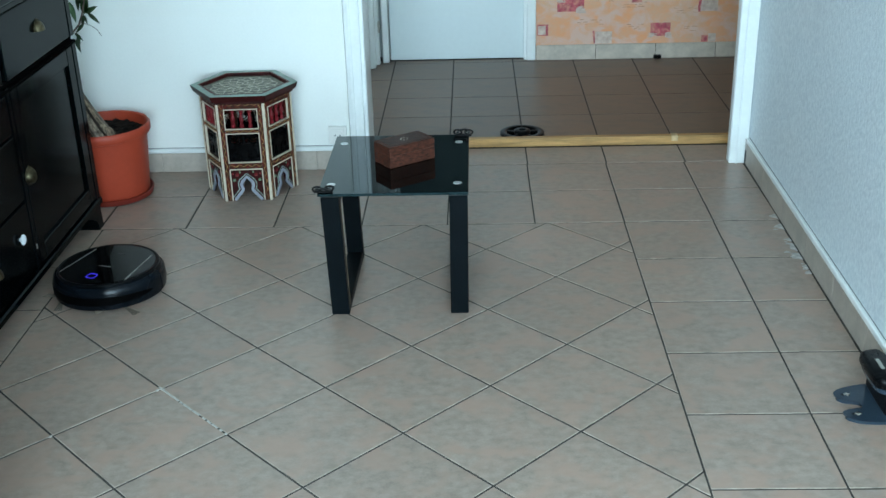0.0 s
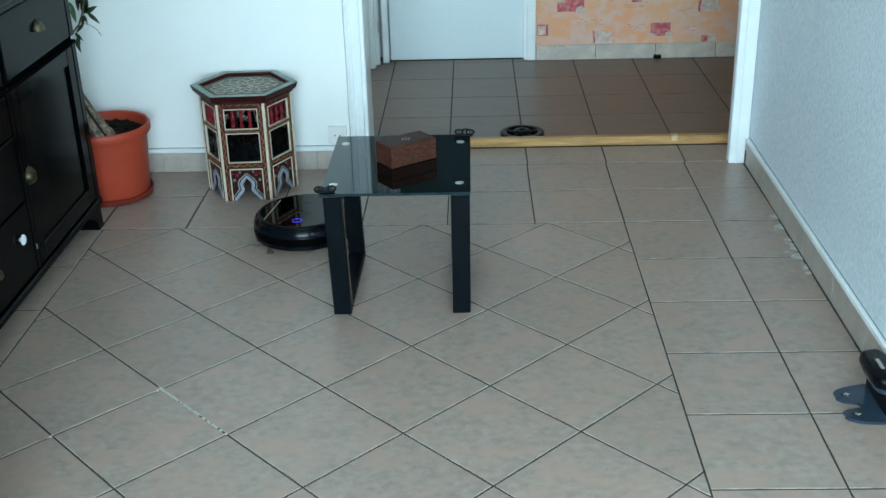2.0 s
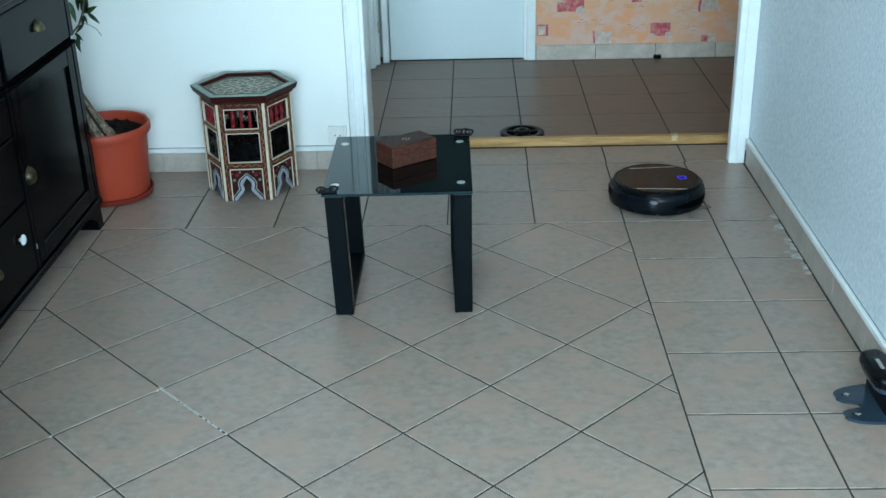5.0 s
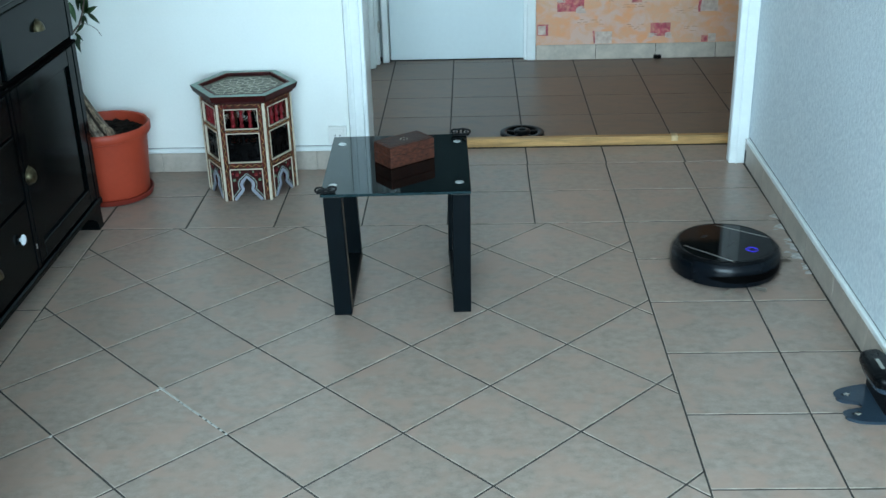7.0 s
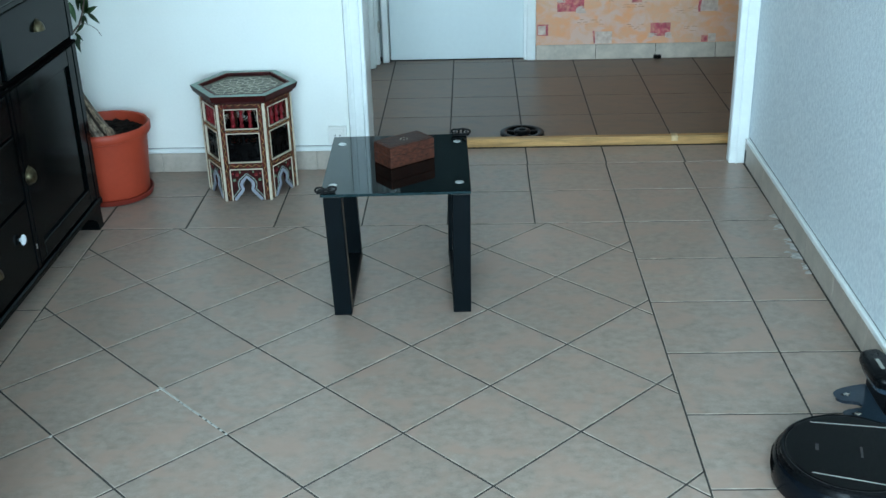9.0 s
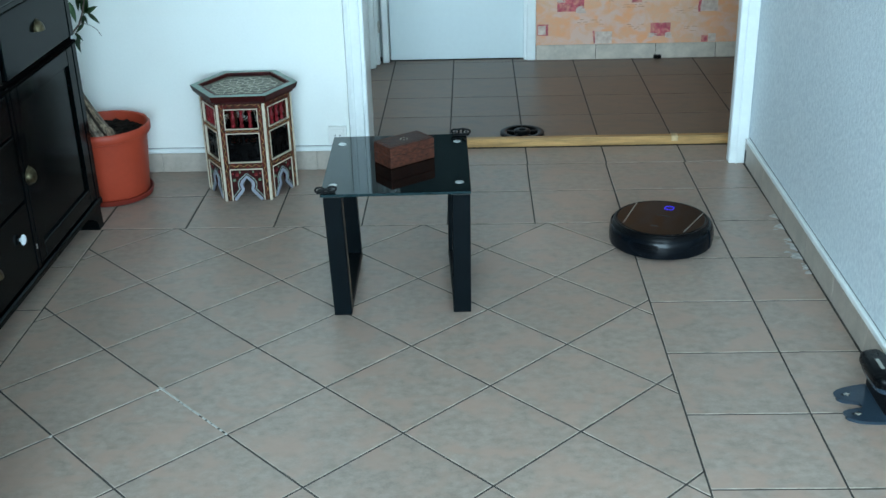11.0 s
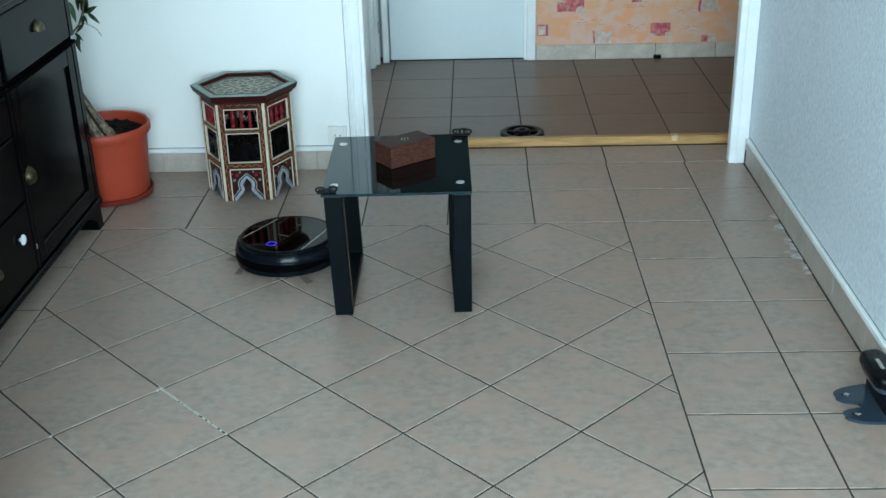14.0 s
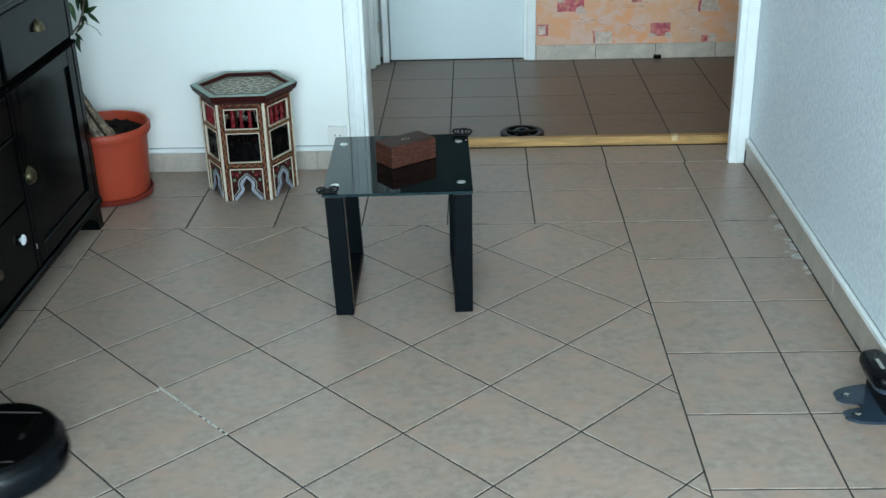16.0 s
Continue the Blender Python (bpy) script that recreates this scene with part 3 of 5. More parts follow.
def arch_outline(w, h):
    """A lobed, pointed arch, as (x, z) points from its left foot to its right one."""
    half = []
    for x, z in ((0.40, 0.0), (0.37, 0.06), (0.32, 0.14), (0.25, 0.25), (0.17, 0.37), (0.115, 0.46), (0.105, 0.53), (0.125, 0.60), (0.145, 0.68), (0.145, 0.76), (0.12, 0.83), (0.07, 0.89), (0.03, 0.95), (0.0, 1.02)):
        half.append((x * w, z * h))
    return [(-x, z) for x, z in half] + [(x, z) for x, z in reversed(half[:-1])]


def stool():
    s = thing("hexagonal_stool", pose(0, 0, 0), "hexagonal painted wooden stool with ivory lines and arched feet", "stool")
    R, H = 0.162, 0.376
    side = R  # a hexagon's side
    ap = R * math.cos(math.pi / 6)
    # the top is a shallow tray: a jade rim with dark red sides round a sunk field
    top = part("top", prism(hex_points(0.184), H, H + 0.0105), M["st_edge"], s, "dark red edged hexagonal top")
    part("moulding", prism(hex_points(0.174), H - 0.010, H - 0.0002), M["st_edge"], top)

    def hex_ring(r0, r1, z0, z1, low=None):
        b = bmesh.new()
        o, i = hex_points(r0), hex_points(r1)
        u = hex_points(low or r0)
        for k in range(6):
            k2 = (k + 1) % 6
            vs = [b.verts.new((*p, z)) for p, z in ((u[k], z0), (u[k2], z0), (i[k2], z0), (i[k], z0), (o[k], z1), (o[k2], z1), (i[k2], z1), (i[k], z1))]
            for f in ((3, 2, 1, 0), (4, 5, 6, 7), (0, 1, 5, 4), (2, 3, 7, 6)):
                b.faces.new([vs[v] for v in f])
        bmesh.ops.remove_doubles(b, verts=b.verts[:], dist=1e-5)
        return b
    part("rim", hex_ring(0.194, 0.158, H + 0.0015, H + 0.0225, 0.186), M["st_edge"], top)
    part("border", hex_ring(0.1925, 0.1665, H + 0.0222, H + 0.0246), M["st_jade"], top, "jade green painted border")
    part("bead", hex_ring(0.1660, 0.1585, H + 0.0222, H + 0.0252), M["st_red_brown"], top)
    part("field", prism(hex_points(0.1578), H + 0.0100, H + 0.0125), M["st_field"], top, "olive field with a cream rosette inlay")
    b = bmesh.new()

    def strip(p, q, w=0.0024):
        p, q = Vector(p), Vector(q)
        d = (q - p).normalized()
        nrm = Vector((-d.y, d.x)) * w / 2
        prism([p + nrm, q + nrm, q - nrm, p - nrm], H + 0.0120, H + 0.0137, bm=b)

    def polar(r, a):
        return (r * math.cos(radians(a)), r * math.sin(radians(a)))
    for k in range(12):
        a = 30 * k
        strip(polar(0.016, a), polar(0.042, a + 15))
        strip(polar(0.016, a), polar(0.042, a - 15))
        strip(polar(0.042, a + 15), polar(0.066, a))
        strip(polar(0.042, a + 15), polar(0.066, a + 30))
        strip(polar(0.066, a), polar(0.088, a + 13))
        strip(polar(0.066, a), polar(0.088, a - 13))
        strip(polar(0.088, a + 13), polar(0.088, a + 17))
        strip(polar(0.088, a + 13), polar(0.112, a + 2))
        strip(polar(0.088, a - 13), polar(0.112, a - 2))
        strip(polar(0.112, a), polar(0.121, a + 15))
        strip(polar(0.112, a), polar(0.121, a - 15))
    part("inlay", b, M["st_cream"], top, "cream geometric rosette inlay")
    # six sides, each with two half posts, three rails, spindles, a carved panel and an arch
    first = {}
    for k in range(6):
        ang = 60 * k + 30
        place = pose(0, 0, 0, 0, 0, ang) @ pose(ap, 0, 0, 0, 0, 90)

        def add(name, make, mat, label="", key=None, shift=(0, 0, 0)):
            key = key or name
            m = place @ Matrix.Translation(shift)
            if key not in first:
                first[key] = part(name, make(), mat, s, label)
                ob = first[key]
            else:
                ob = shared(name, first[key], s)
                if label:
                    ob["label"] = label
            ob.matrix_basis = m
        hw = side / 2
        # local: x along the side, -y outwards, z up
        for sx in (-1, 1):
            add("post", lambda: box(sx * (hw - 0.0115) - 0.0105, sx * (hw - 0.0115) + 0.0105, -0.002, 0.014, 0.0, H, 0.001), M["st_brown"], key="post%d" % sx)
            add("ivory_line", lambda: box(sx * (hw - 0.0010) - 0.0032, sx * (hw - 0.0010) + 0.0032, -0.0048, 0.002, 0.0, H - 0.004, 0.001), M["st_ivory"], "ivory painted line", key="edge%d" % sx)
        w = hw - 0.023

        def scroll(x0, x1, z0, z1, n):
            pts = []
            for q in range(8 * n + 1):
                u = q / (8 * n)
                wob = 0.0036 * math.sin(2 * math.pi * n * u)
                x, z = x0 + (x1 - x0) * u, z0 + (z1 - z0) * u
                pts.append((x + (wob if abs(x1 - x0) < 1e-6 else 0), -0.0022, z + (0 if abs(x1 - x0) < 1e-6 else wob)))
            return tube(pts, 0.0012, 4)
        for sx in (-1, 1):
            add("painted_scroll", lambda: scroll(sx * (hw - 0.0125), sx * (hw - 0.0125), 0.006, H - 0.008, 12), M["st_ochre"], "ochre painted scroll", key="scroll%d" % sx)
        for j, z in enumerate((H - 0.014, 0.2635, 0.1345)):
            add("painted_scroll", lambda: scroll(-w, w, z, z, 4), M["st_ochre"], "ochre painted scroll", key="scroll_rail%d" % j)
        add("rail", lambda: box(-w, w, -0.001, 0.012, H - 0.034, H - 0.002, 0.001), M["st_brown"], key="rail_top")
        add("rail", lambda: box(-w, w, -0.001, 0.012, 0.255, 0.272, 0.001), M["st_brown"], key="rail_mid")
        add("rail", lambda: box(-w, w, -0.001, 0.012, 0.122, 0.147, 0.001), M["st_brown"], key="rail_low")

        def frame_line(z0, z1, t=0.0034, y=-0.0040):
            bb = box(-w - 0.002, w + 0.002, y, 0.004, z0, z0 + t, 0.0006)
            box(-w - 0.002, w + 0.002, y, 0.004, z1 - t, z1, 0.0006, bm=bb)
            box(-w - 0.002, -w + t - 0.002, y, 0.004, z0 + t, z1 - t, 0.0006, bm=bb)
            box(w - t + 0.002, w + 0.002, y, 0.004, z0 + t, z1 - t, 0.0006, bm=bb)
            return bb
        add("ivory_frame", lambda: frame_line(0.270, 0.346), M["st_ivory"], key="frame_up")
        add("ivory_frame", lambda: frame_line(0.145, 0.257), M["st_ivory"], key="frame_mid")
        for j, x in enumerate((-0.030, 0.0, 0.030)):
            add("spindle", lambda: lathe([(0.0, 0.274), (0.0075, 0.276), (0.0075, 0.286), (0.0045, 0.291), (0.0085, 0.305), (0.0060, 0.320), (0.0045, 0.325), (0.0075, 0.330), (0.0075, 0.342), (0.0, 0.343)], 12), M["st_red"], "deep red turned spindle", key="spindle", shift=(x, 0.006, 0))
        add("carved_panel", lambda: box(-w, w, 0.006, 0.011, 0.149, 0.214, 0.0006), M["st_black"], "black carved panel, pierced above")

        def curl(cx, cz, r, turns, a0, hand, thick=0.0026, y=0.0055):
            n = int(14 * turns)
            pts = []
            for q in range(n + 1):
                u = q / n
                a = radians(a0) + hand * 2 * math.pi * turns * u
                rr = r * (1 - 0.82 * u)
                pts.append((cx + rr * math.cos(a), y, cz + rr * math.sin(a)))
            return tube(pts, [thick * (1 - 0.4 * q / n) for q in range(n + 1)], 5)

        def fretwork():
            bb = bmesh.new()
            for hand in (-1, 1):
                for cx, cz, r, turns, a0 in ((0.036, 0.232, 0.018, 1.7, 200), (0.014, 0.226, 0.013, 1.4, 20), (0.044, 0.205, 0.012, 1.3, 90)):
                    merge(bb, curl(hand * cx, cz, r, turns, a0 if hand > 0 else 180 - a0, hand))
            box(-0.006, 0.006, 0.005, 0.010, 0.208, 0.253, 0.002, bm=bb)
            box(-w, -0.044, 0.006, 0.0105, 0.208, 0.232, 0.001, bm=bb)
            box(0.044, w, 0.006, 0.0105, 0.208, 0.232, 0.001, bm=bb)
            box(-0.030, -0.010, 0.006, 0.0105, 0.240, 0.255, 0.001, bm=bb)
            box(0.010, 0.030, 0.006, 0.0105, 0.240, 0.255, 0.001, bm=bb)
            return bb
        add("fretwork", fretwork, M["st_black"], "pierced black scrollwork")

        def relief():
            bb = bmesh.new()
            for hand in (-1, 1):
                for cx, cz, r, turns, a0 in ((0.030, 0.184, 0.017, 1.6, 160), (0.020, 0.163, 0.011, 1.3, 20), (0.046, 0.163, 0.010, 1.2, 200)):
                    merge(bb, curl(hand * cx, cz, r, turns, a0 if hand > 0 else 180 - a0, hand, 0.0020, 0.0052))
            return bb
        add("carved_scroll", relief, M["st_black"], key="relief")

        def arch_panel():
            bb = bmesh.new()
            top_z, aw, ah = 0.121, 2 * w, 0.086
            outline = arch_outline(aw * 0.96, ah)
            outline = [(-w, 0.0)] + outline + [(w, 0.0)]
            n = len(outline)
            for i in range(n - 1):
                (xa, za), (xb, zb) = outline[i], outline[i + 1]
                # the plate above the arch, in upright slices
                q = [(xa, za), (xb, zb), (xb, top_z), (xa, top_z)]
                if abs(xb - xa) < 1e-5:
                    continue
                vs = [bb.verts.new((x, y, z)) for y in (0.0, 0.006) for x, z in q]
                for f in ((0, 1, 2, 3), (7, 6, 5, 4), (0, 4, 5, 1), (1, 5, 6, 2), (2, 6, 7, 3), (3, 7, 4, 0)):
                    bb.faces.new([vs[v] for v in f])
            bmesh.ops.remove_doubles(bb, verts=bb.verts[:], dist=1e-5)
            return bb
        add("arch_panel", arch_panel, M["st_edge"], "painted arch over an open foot")

        def arch_band(near=0.0, far=0.0105, out=-0.0030):
            bb = bmesh.new()
            outline = arch_outline(2 * w * 0.96, 0.086)
            n = len(outline)
            rings = []
            for i, (x, z) in enumerate(outline):
                (xa, za), (xb, zb) = outline[max(i - 1, 0)], outline[min(i + 1, n - 1)]
                d = Vector((-(zb - za), xb - xa)).normalized()
                x, z, ox, oz = x + d.x * near, max(z + d.y * near, 0.0), x + d.x * far, max(z + d.y * far, 0.0)
                rings.append([bb.verts.new(p) for p in ((x, out, z), (ox, out, oz), (ox, 0.0030, oz), (x, 0.0030, z))])
            for p, q in zip(rings, rings[1:]):
                for e in range(4):
                    bb.faces.new((p[e], p[(e + 1) % 4], q[(e + 1) % 4], q[e]))
            bb.faces.new(rings[0])
            bb.faces.new(rings[-1])
            return bb
        add("arch_band", arch_band, M["st_lilac"], "pale lilac band round the arch")
        add("painted_scroll", lambda: arch_band(0.0150, 0.0185, -0.0012), M["st_sage"], "sage green painted scroll", key="scroll_arch")

        for sx in (-1, 1):
            for j, (x, z, r) in enumerate(((0.034, 0.100, 0.007), (0.046, 0.080, 0.006), (0.050, 0.104, 0.005), (0.024, 0.110, 0.004))):
                def flower():
                    e = lathe([(0.0, -0.0015), (r, -0.001), (r * 0.7, 0.0015), (0.0, 0.002)], 8)
                    e.transform(pose(0, 0, 0, 90, 0, 0))
                    return e
                add("painted_flower", flower, M["st_green" if j % 2 else "st_red"], key="flower%d" % j, shift=(sx * x, -0.0008, z))
        add("ivory_frame", lambda: box(-w - 0.001, w + 0.001, -0.0035, 0.004, 0.1185, 0.1225, 0.0005), M["st_ivory"], key="frame_low")
        for sx in (-1, 1):
            add("ivory_line", lambda: box(sx * w - 0.002, sx * w + 0.002, -0.0036, 0.004, 0.002, 0.1184, 0.0005), M["st_ivory"], key="foot%d" % sx)
    part("inner_floor", prism(hex_points(0.140), 0.128, 0.134), M["st_edge"], s)
    return s


# ---- the dark cabinet ----
def cup_pull(parent, y, z, x, turn=0):
    """A brass cup handle on a face that looks to +x: a quarter shell, open below, on a thin rim."""
    b = bmesh.new()
    rows = []
    for i in range(9):
        phi = radians(90 * i / 8)
        row = []
        for k in range(17):
            th = math.pi * k / 16
            flare = 1.0 + 0.16 * (i / 8) ** 3
            row.append(b.verts.new((0.001 + 0.021 * math.sin(th) * math.sin(phi), 0.0235 * math.cos(th) * flare, 0.0255 * math.sin(th) * math.cos(phi) - 0.004 * (i / 8) ** 2)))
        rows.append(row)
    for a, c in zip(rows, rows[1:]):
        for k in range(16):
            b.faces.new((a[k], a[k + 1], c[k + 1], c[k]))
    bmesh.ops.remove_doubles(b, verts=b.verts[:], dist=1e-5)
    bmesh.ops.solidify(b, geom=b.faces[:], thickness=0.0012)
    cup = part("handle", b, M["brass"], parent, "aged brass cup handle", smooth=True)
    cup.matrix_basis = pose(x, y, z, turn, 0, 0)
    arc = [(0.0012, 0.0265 * math.cos(math.pi * k / 12), 0.029 * math.sin(math.pi * k / 12)) for k in range(13)]
    part("rim", tube([(0.0012, 0.029, -0.005)] + arc + [(0.0012, -0.029, -0.005)], 0.0018, 6), M["brass"], cup, smooth=True)
    return cup


def panel_front(name, parent, y0, y1, z0, z1, x, raised=False):
    """A drawer front or, with a frame and a sunk panel, a door; it looks to +x."""
    if not raised:
        return part(name, box(x - 0.018, x, y0, y1, z0, z1, 0.003, 2), M["cab"], parent)
    w = 0.052
    b = box(x - 0.018, x, y0, y0 + w, z0, z1, 0.0025)
    box(x - 0.018, x, y1 - w, y1, z0, z1, 0.0025, bm=b)
    box(x - 0.018, x, y0 + w, y1 - w, z0, z0 + w, 0.0025, bm=b)
    box(x - 0.018, x, y0 + w, y1 - w, z1 - w, z1, 0.0025, bm=b)
    d = part(name, b, M["cab"], parent)
    part("door_panel", box(x - 0.014, x - 0.009, y0 + w - 0.004, y1 - w + 0.004, z0 + w - 0.004, z1 - w + 0.004), M["cab"], d)
    return d


def sideboard():
    X, Y0, Y1 = -1.125, -0.240, 1.335
    c = thing("sideboard", pose(0, 0, 0), "black-brown stained wooden sideboard with brass cup handles", "cabinet")
    part("body", box(-1.55, X - 0.019, Y0, Y1, 0.098, 0.872, 0.002), M["cab"], c)
    part("top", box(-1.565, X + 0.022, Y0 - 0.015, Y1 + 0.016, 0.873, 0.900, 0.006, 2), M["cab"], c, "dark overhanging top board")
    part("cornice", box(-1.555, X + 0.010, Y0 - 0.006, Y1 + 0.006, 0.852, 0.8725, 0.004), M["cab"], c)
    part("plinth", box(-1.553, X + 0.008, Y0 - 0.004, Y1 + 0.004, 0.072, 0.0975, 0.005), M["cab"], c)
    for y in (Y0 + 0.06, Y1 - 0.06):
        for x in (-1.50, X - 0.043):
            b = bmesh.new()
            side = 1 if y > 0.5 else -1
            rows = []
            for z, inner in ((0.0715, -0.075), (0.058, -0.060), (0.046, -0.035), (0.034, -0.018), (0.020, -0.012), (0.008, -0.014), (0.0, -0.010)):
                lean = 0.006 * (1 - z / 0.0715)
                rows.append([b.verts.new((px + lean, side * py, z)) for px, py in ((-0.042, inner), (0.046, inner), (0.046, 0.040 - lean), (-0.042, 0.040 - lean))])
            for u, v in zip(rows, rows[1:]):
                for e in range(4):
                    b.faces.new((u[e], u[(e + 1) % 4], v[(e + 1) % 4], v[e]))
            b.faces.new(rows[0])
            b.faces.new(rows[-1])
            f = part("foot", b, M["cab"], c, "curved dark bracket foot")
            f.location = (x, y, 0)
    # stiles of the front
    part("stile", box(X - 0.0185, X + 0.002, Y1 - 0.034, Y1, 0.098, 0.6395, 0.002), M["cab"], c)
    part("stile", box(X - 0.0185, X + 0.002, Y1 - 0.034, Y1, 0.6645, 0.851, 0.002), M["cab"], c)
    part("stile", box(X - 0.0185, X + 0.001, 0.738, 0.762, 0.098, 0.6515, 0.002), M["cab"], c)
    # the shade under the drawers is put into the near-black moulding and strip
    part("rail", box(X - 0.0185, X + 0.003, Y0, Y1 + 0.004, 0.640, 0.650, 0.002), M["cab_gap"], c, "thin moulding, coloured near black for the shade under the drawers")
    part("gap", box(X - 0.0188, X - 0.010, Y0 + 0.002, Y1 - 0.001, 0.6505, 0.6640), M["cab_gap"], c)
    d = panel_front("drawer", c, 0.766, Y1 - 0.0355, 0.667, 0.846, X)
    cup_pull(d, 1.045, 0.752, X)
    d = panel_front("door", c, 0.766, Y1 - 0.0355, 0.104, 0.637, X, True)
    cup_pull(d, 0.792, 0.378, X, 90)
    for z0, z1 in ((0.104, 0.318), (0.326, 0.516), (0.524, 0.636), (0.668, 0.846)):
        d = panel_front("drawer", c, 0.170, 0.734, z0, z1, X)
        cup_pull(d, 0.452, (z0 + z1) / 2, X)
    part("stile", box(X - 0.0185, X + 0.001, 0.138, 0.166, 0.098, 0.6395, 0.002), M["cab"], c)
    d = panel_front("drawer", c, Y0 + 0.036, 0.162, 0.668, 0.846, X)
    cup_pull(d, -0.02, 0.752, X)
    d = panel_front("door", c, Y0 + 0.036, 0.134, 0.104, 0.637, X, True)
    cup_pull(d, 0.105, 0.378, X, -90)
    b = lathe([(0.0, 0.0), (0.005, 0.0), (0.005, 0.005), (0.0150, 0.008), (0.0160, 0.011), (0.0120, 0.015), (0.0, 0.018)], 24)
    k = part("knob", b, M["porcelain"], c, "round white porcelain knob", smooth=True)
    k.matrix_basis = pose(X, 0.647, 0.236, 0, 90, 0)
    b = box(X - 0.0002, X + 0.0012, 0.748, 0.754, 0.162, 0.178)
    part("chip", b, M["chalk"], c, "pale chip in the dark stain")
    return c


# ---- potted plant ----
def leaf_mesh(length, wide):
    b = bmesh.new()
    n = 6
    rows = []
    for i in range(n + 1):
        u = i / n
        w = wide * math.sin(math.pi * (0.04 + 0.94 * u) ** 0.85) * 0.5
        z = -0.25 * length * u * u
        rows.append((b.verts.new((-w, u * length, z + 0.25 * w)), b.verts.new((0, u * length, z)), b.verts.new((w, u * length, z + 0.25 * w))))
    for a, c in zip(rows, rows[1:]):
        b.faces.new((a[0], a[1], c[1], c[0]))
        b.faces.new((a[1], a[2], c[2], c[1]))
    bmesh.ops.solidify(b, geom=b.faces[:], thickness=0.0008)
    return b


def gnarled(points, radii, seed):
    """A knobbly stem: a tube with lengthwise ribs and knots."""
    pts, rad = [], []
    for (a, ra), (c, rc) in zip(zip(points, radii), list(zip(points, radii))[1:]):
        for k in range(5):
            u = k / 5
            pts.append(Vector(a).lerp(Vector(c), u))
            rad.append(ra + (rc - ra) * u)
    pts.append(Vector(points[-1]))
    rad.append(radii[-1])
    b = tube(pts, rad, 18)
    for i, v in enumerate(b.verts):
        ring, k = divmod(i, 18)
        d = v.co - pts[ring]
        a = 2 * math.pi * k / 18
        ribs = noise.noise((2.6 * math.cos(a) + seed, 2.6 * math.sin(a), ring * 0.22))
        knots = noise.noise((1.2 * math.cos(a), 1.2 * math.sin(a) + seed, ring * 0.55))
        v.co = pts[ring] + d * (1 + 0.38 * ribs + 0.28 * knots)
    return b


def potted_plant():
    p = thing("potted_plant", pose(-1.166, 1.606, 0), "leafy plant with a leaning trunk in a terracotta pot", "plant")
    pot = part("pot", lathe([(0.0, 0.016), (0.130, 0.016), (0.134, 0.024), (0.149, 0.236), (0.160, 0.240), (0.164, 0.248), (0.164, 0.268), (0.159, 0.275), (0.152, 0.272), (0.147, 0.236), (0.0, 0.236)], 64), M["terracotta"], p, "round terracotta coloured plastic pot", smooth=True)
    part("saucer", lathe([(0.0, 0.0), (0.134, 0.0), (0.143, 0.005), (0.148, 0.024), (0.144, 0.025), (0.139, 0.010), (0.0, 0.010)], 64), M["terracotta_dark"], p, "terracotta saucer", smooth=True)
    b = bmesh.new()
    bmesh.ops.create_grid(b, x_segments=26, y_segments=26, size=0.143)
    for v in b.verts[:]:
        if v.co.xy.length > 0.144:
            b.verts.remove(v)
    for v in b.verts:
        v.co.z = 0.244 + 0.007 * noise.noise(v.co * 40) + 0.006 * noise.noise(v.co * 110)
    part("soil", b, M["soil"], p, "dark potting soil")
    part("trunk", gnarled([(0.022, -0.050, 0.232), (-0.004, -0.048, 0.272), (-0.040, -0.046, 0.335), (-0.080, -0.040, 0.405), (-0.125, -0.03, 0.48), (-0.17, -0.01, 0.60), (-0.19, 0.0, 0.80)], [0.034, 0.030, 0.023, 0.019, 0.017, 0.014, 0.010], 3.0), M["bark"], p, "grey-brown leaning trunk", smooth=True)
    part("trunk", gnarled([(-0.025, -0.075, 0.232), (-0.050, -0.070, 0.285), (-0.085, -0.062, 0.350), (-0.12, -0.05, 0.44), (-0.17, -0.03, 0.58)], [0.028, 0.024, 0.019, 0.014, 0.010], 8.0), M["bark"], p, smooth=True)
    for dx, dy, r, k in ((0.010, -0.084, 0.0085, "bark_pale"), (0.034, -0.074, 0.0065, "bark_dark"), (-0.012, -0.090, 0.0060, "bark_dark"), (0.026, -0.080, 0.0070, "bark_pale")):
        part("furrow", gnarled([(dx, dy, 0.234), (dx - 0.024, dy + 0.003, 0.275), (dx - 0.058, dy + 0.008, 0.337), (dx - 0.096, dy + 0.014, 0.405), (dx - 0.140, dy + 0.02, 0.47)], [r * 1.25, r, r * 0.9, r * 0.8, r * 0.6], dx * 90), M[k], p, smooth=True)
    part("stub", gnarled([(-0.070, -0.060, 0.392), (-0.062, -0.060, 0.408), (-0.058, -0.060, 0.422)], [0.010, 0.009, 0.006], 5.0), M["bark"], p, smooth=True)
    part("twig", tube([(0.046, -0.035, 0.235), (0.016, -0.036, 0.285), (-0.018, -0.040, 0.345), (-0.048, -0.043, 0.408), (-0.060, -0.045, 0.428)], [0.007, 0.007, 0.006, 0.005, 0.003], 8), M["twig"], p, smooth=True)
    # a side branch over the cabinet's edge, and its thin bare shoot
    D = -0.006
    part("twig", tube([(-0.14, D, 0.54), (-0.065, D, 0.602), (-0.030, D, 0.637), (-0.010, D, 0.683), (0.004, D, 0.73), (0.008, D, 0.78)], [0.005, 0.004, 0.0032, 0.0026, 0.0022, 0.002], 6), M["twig"], p)
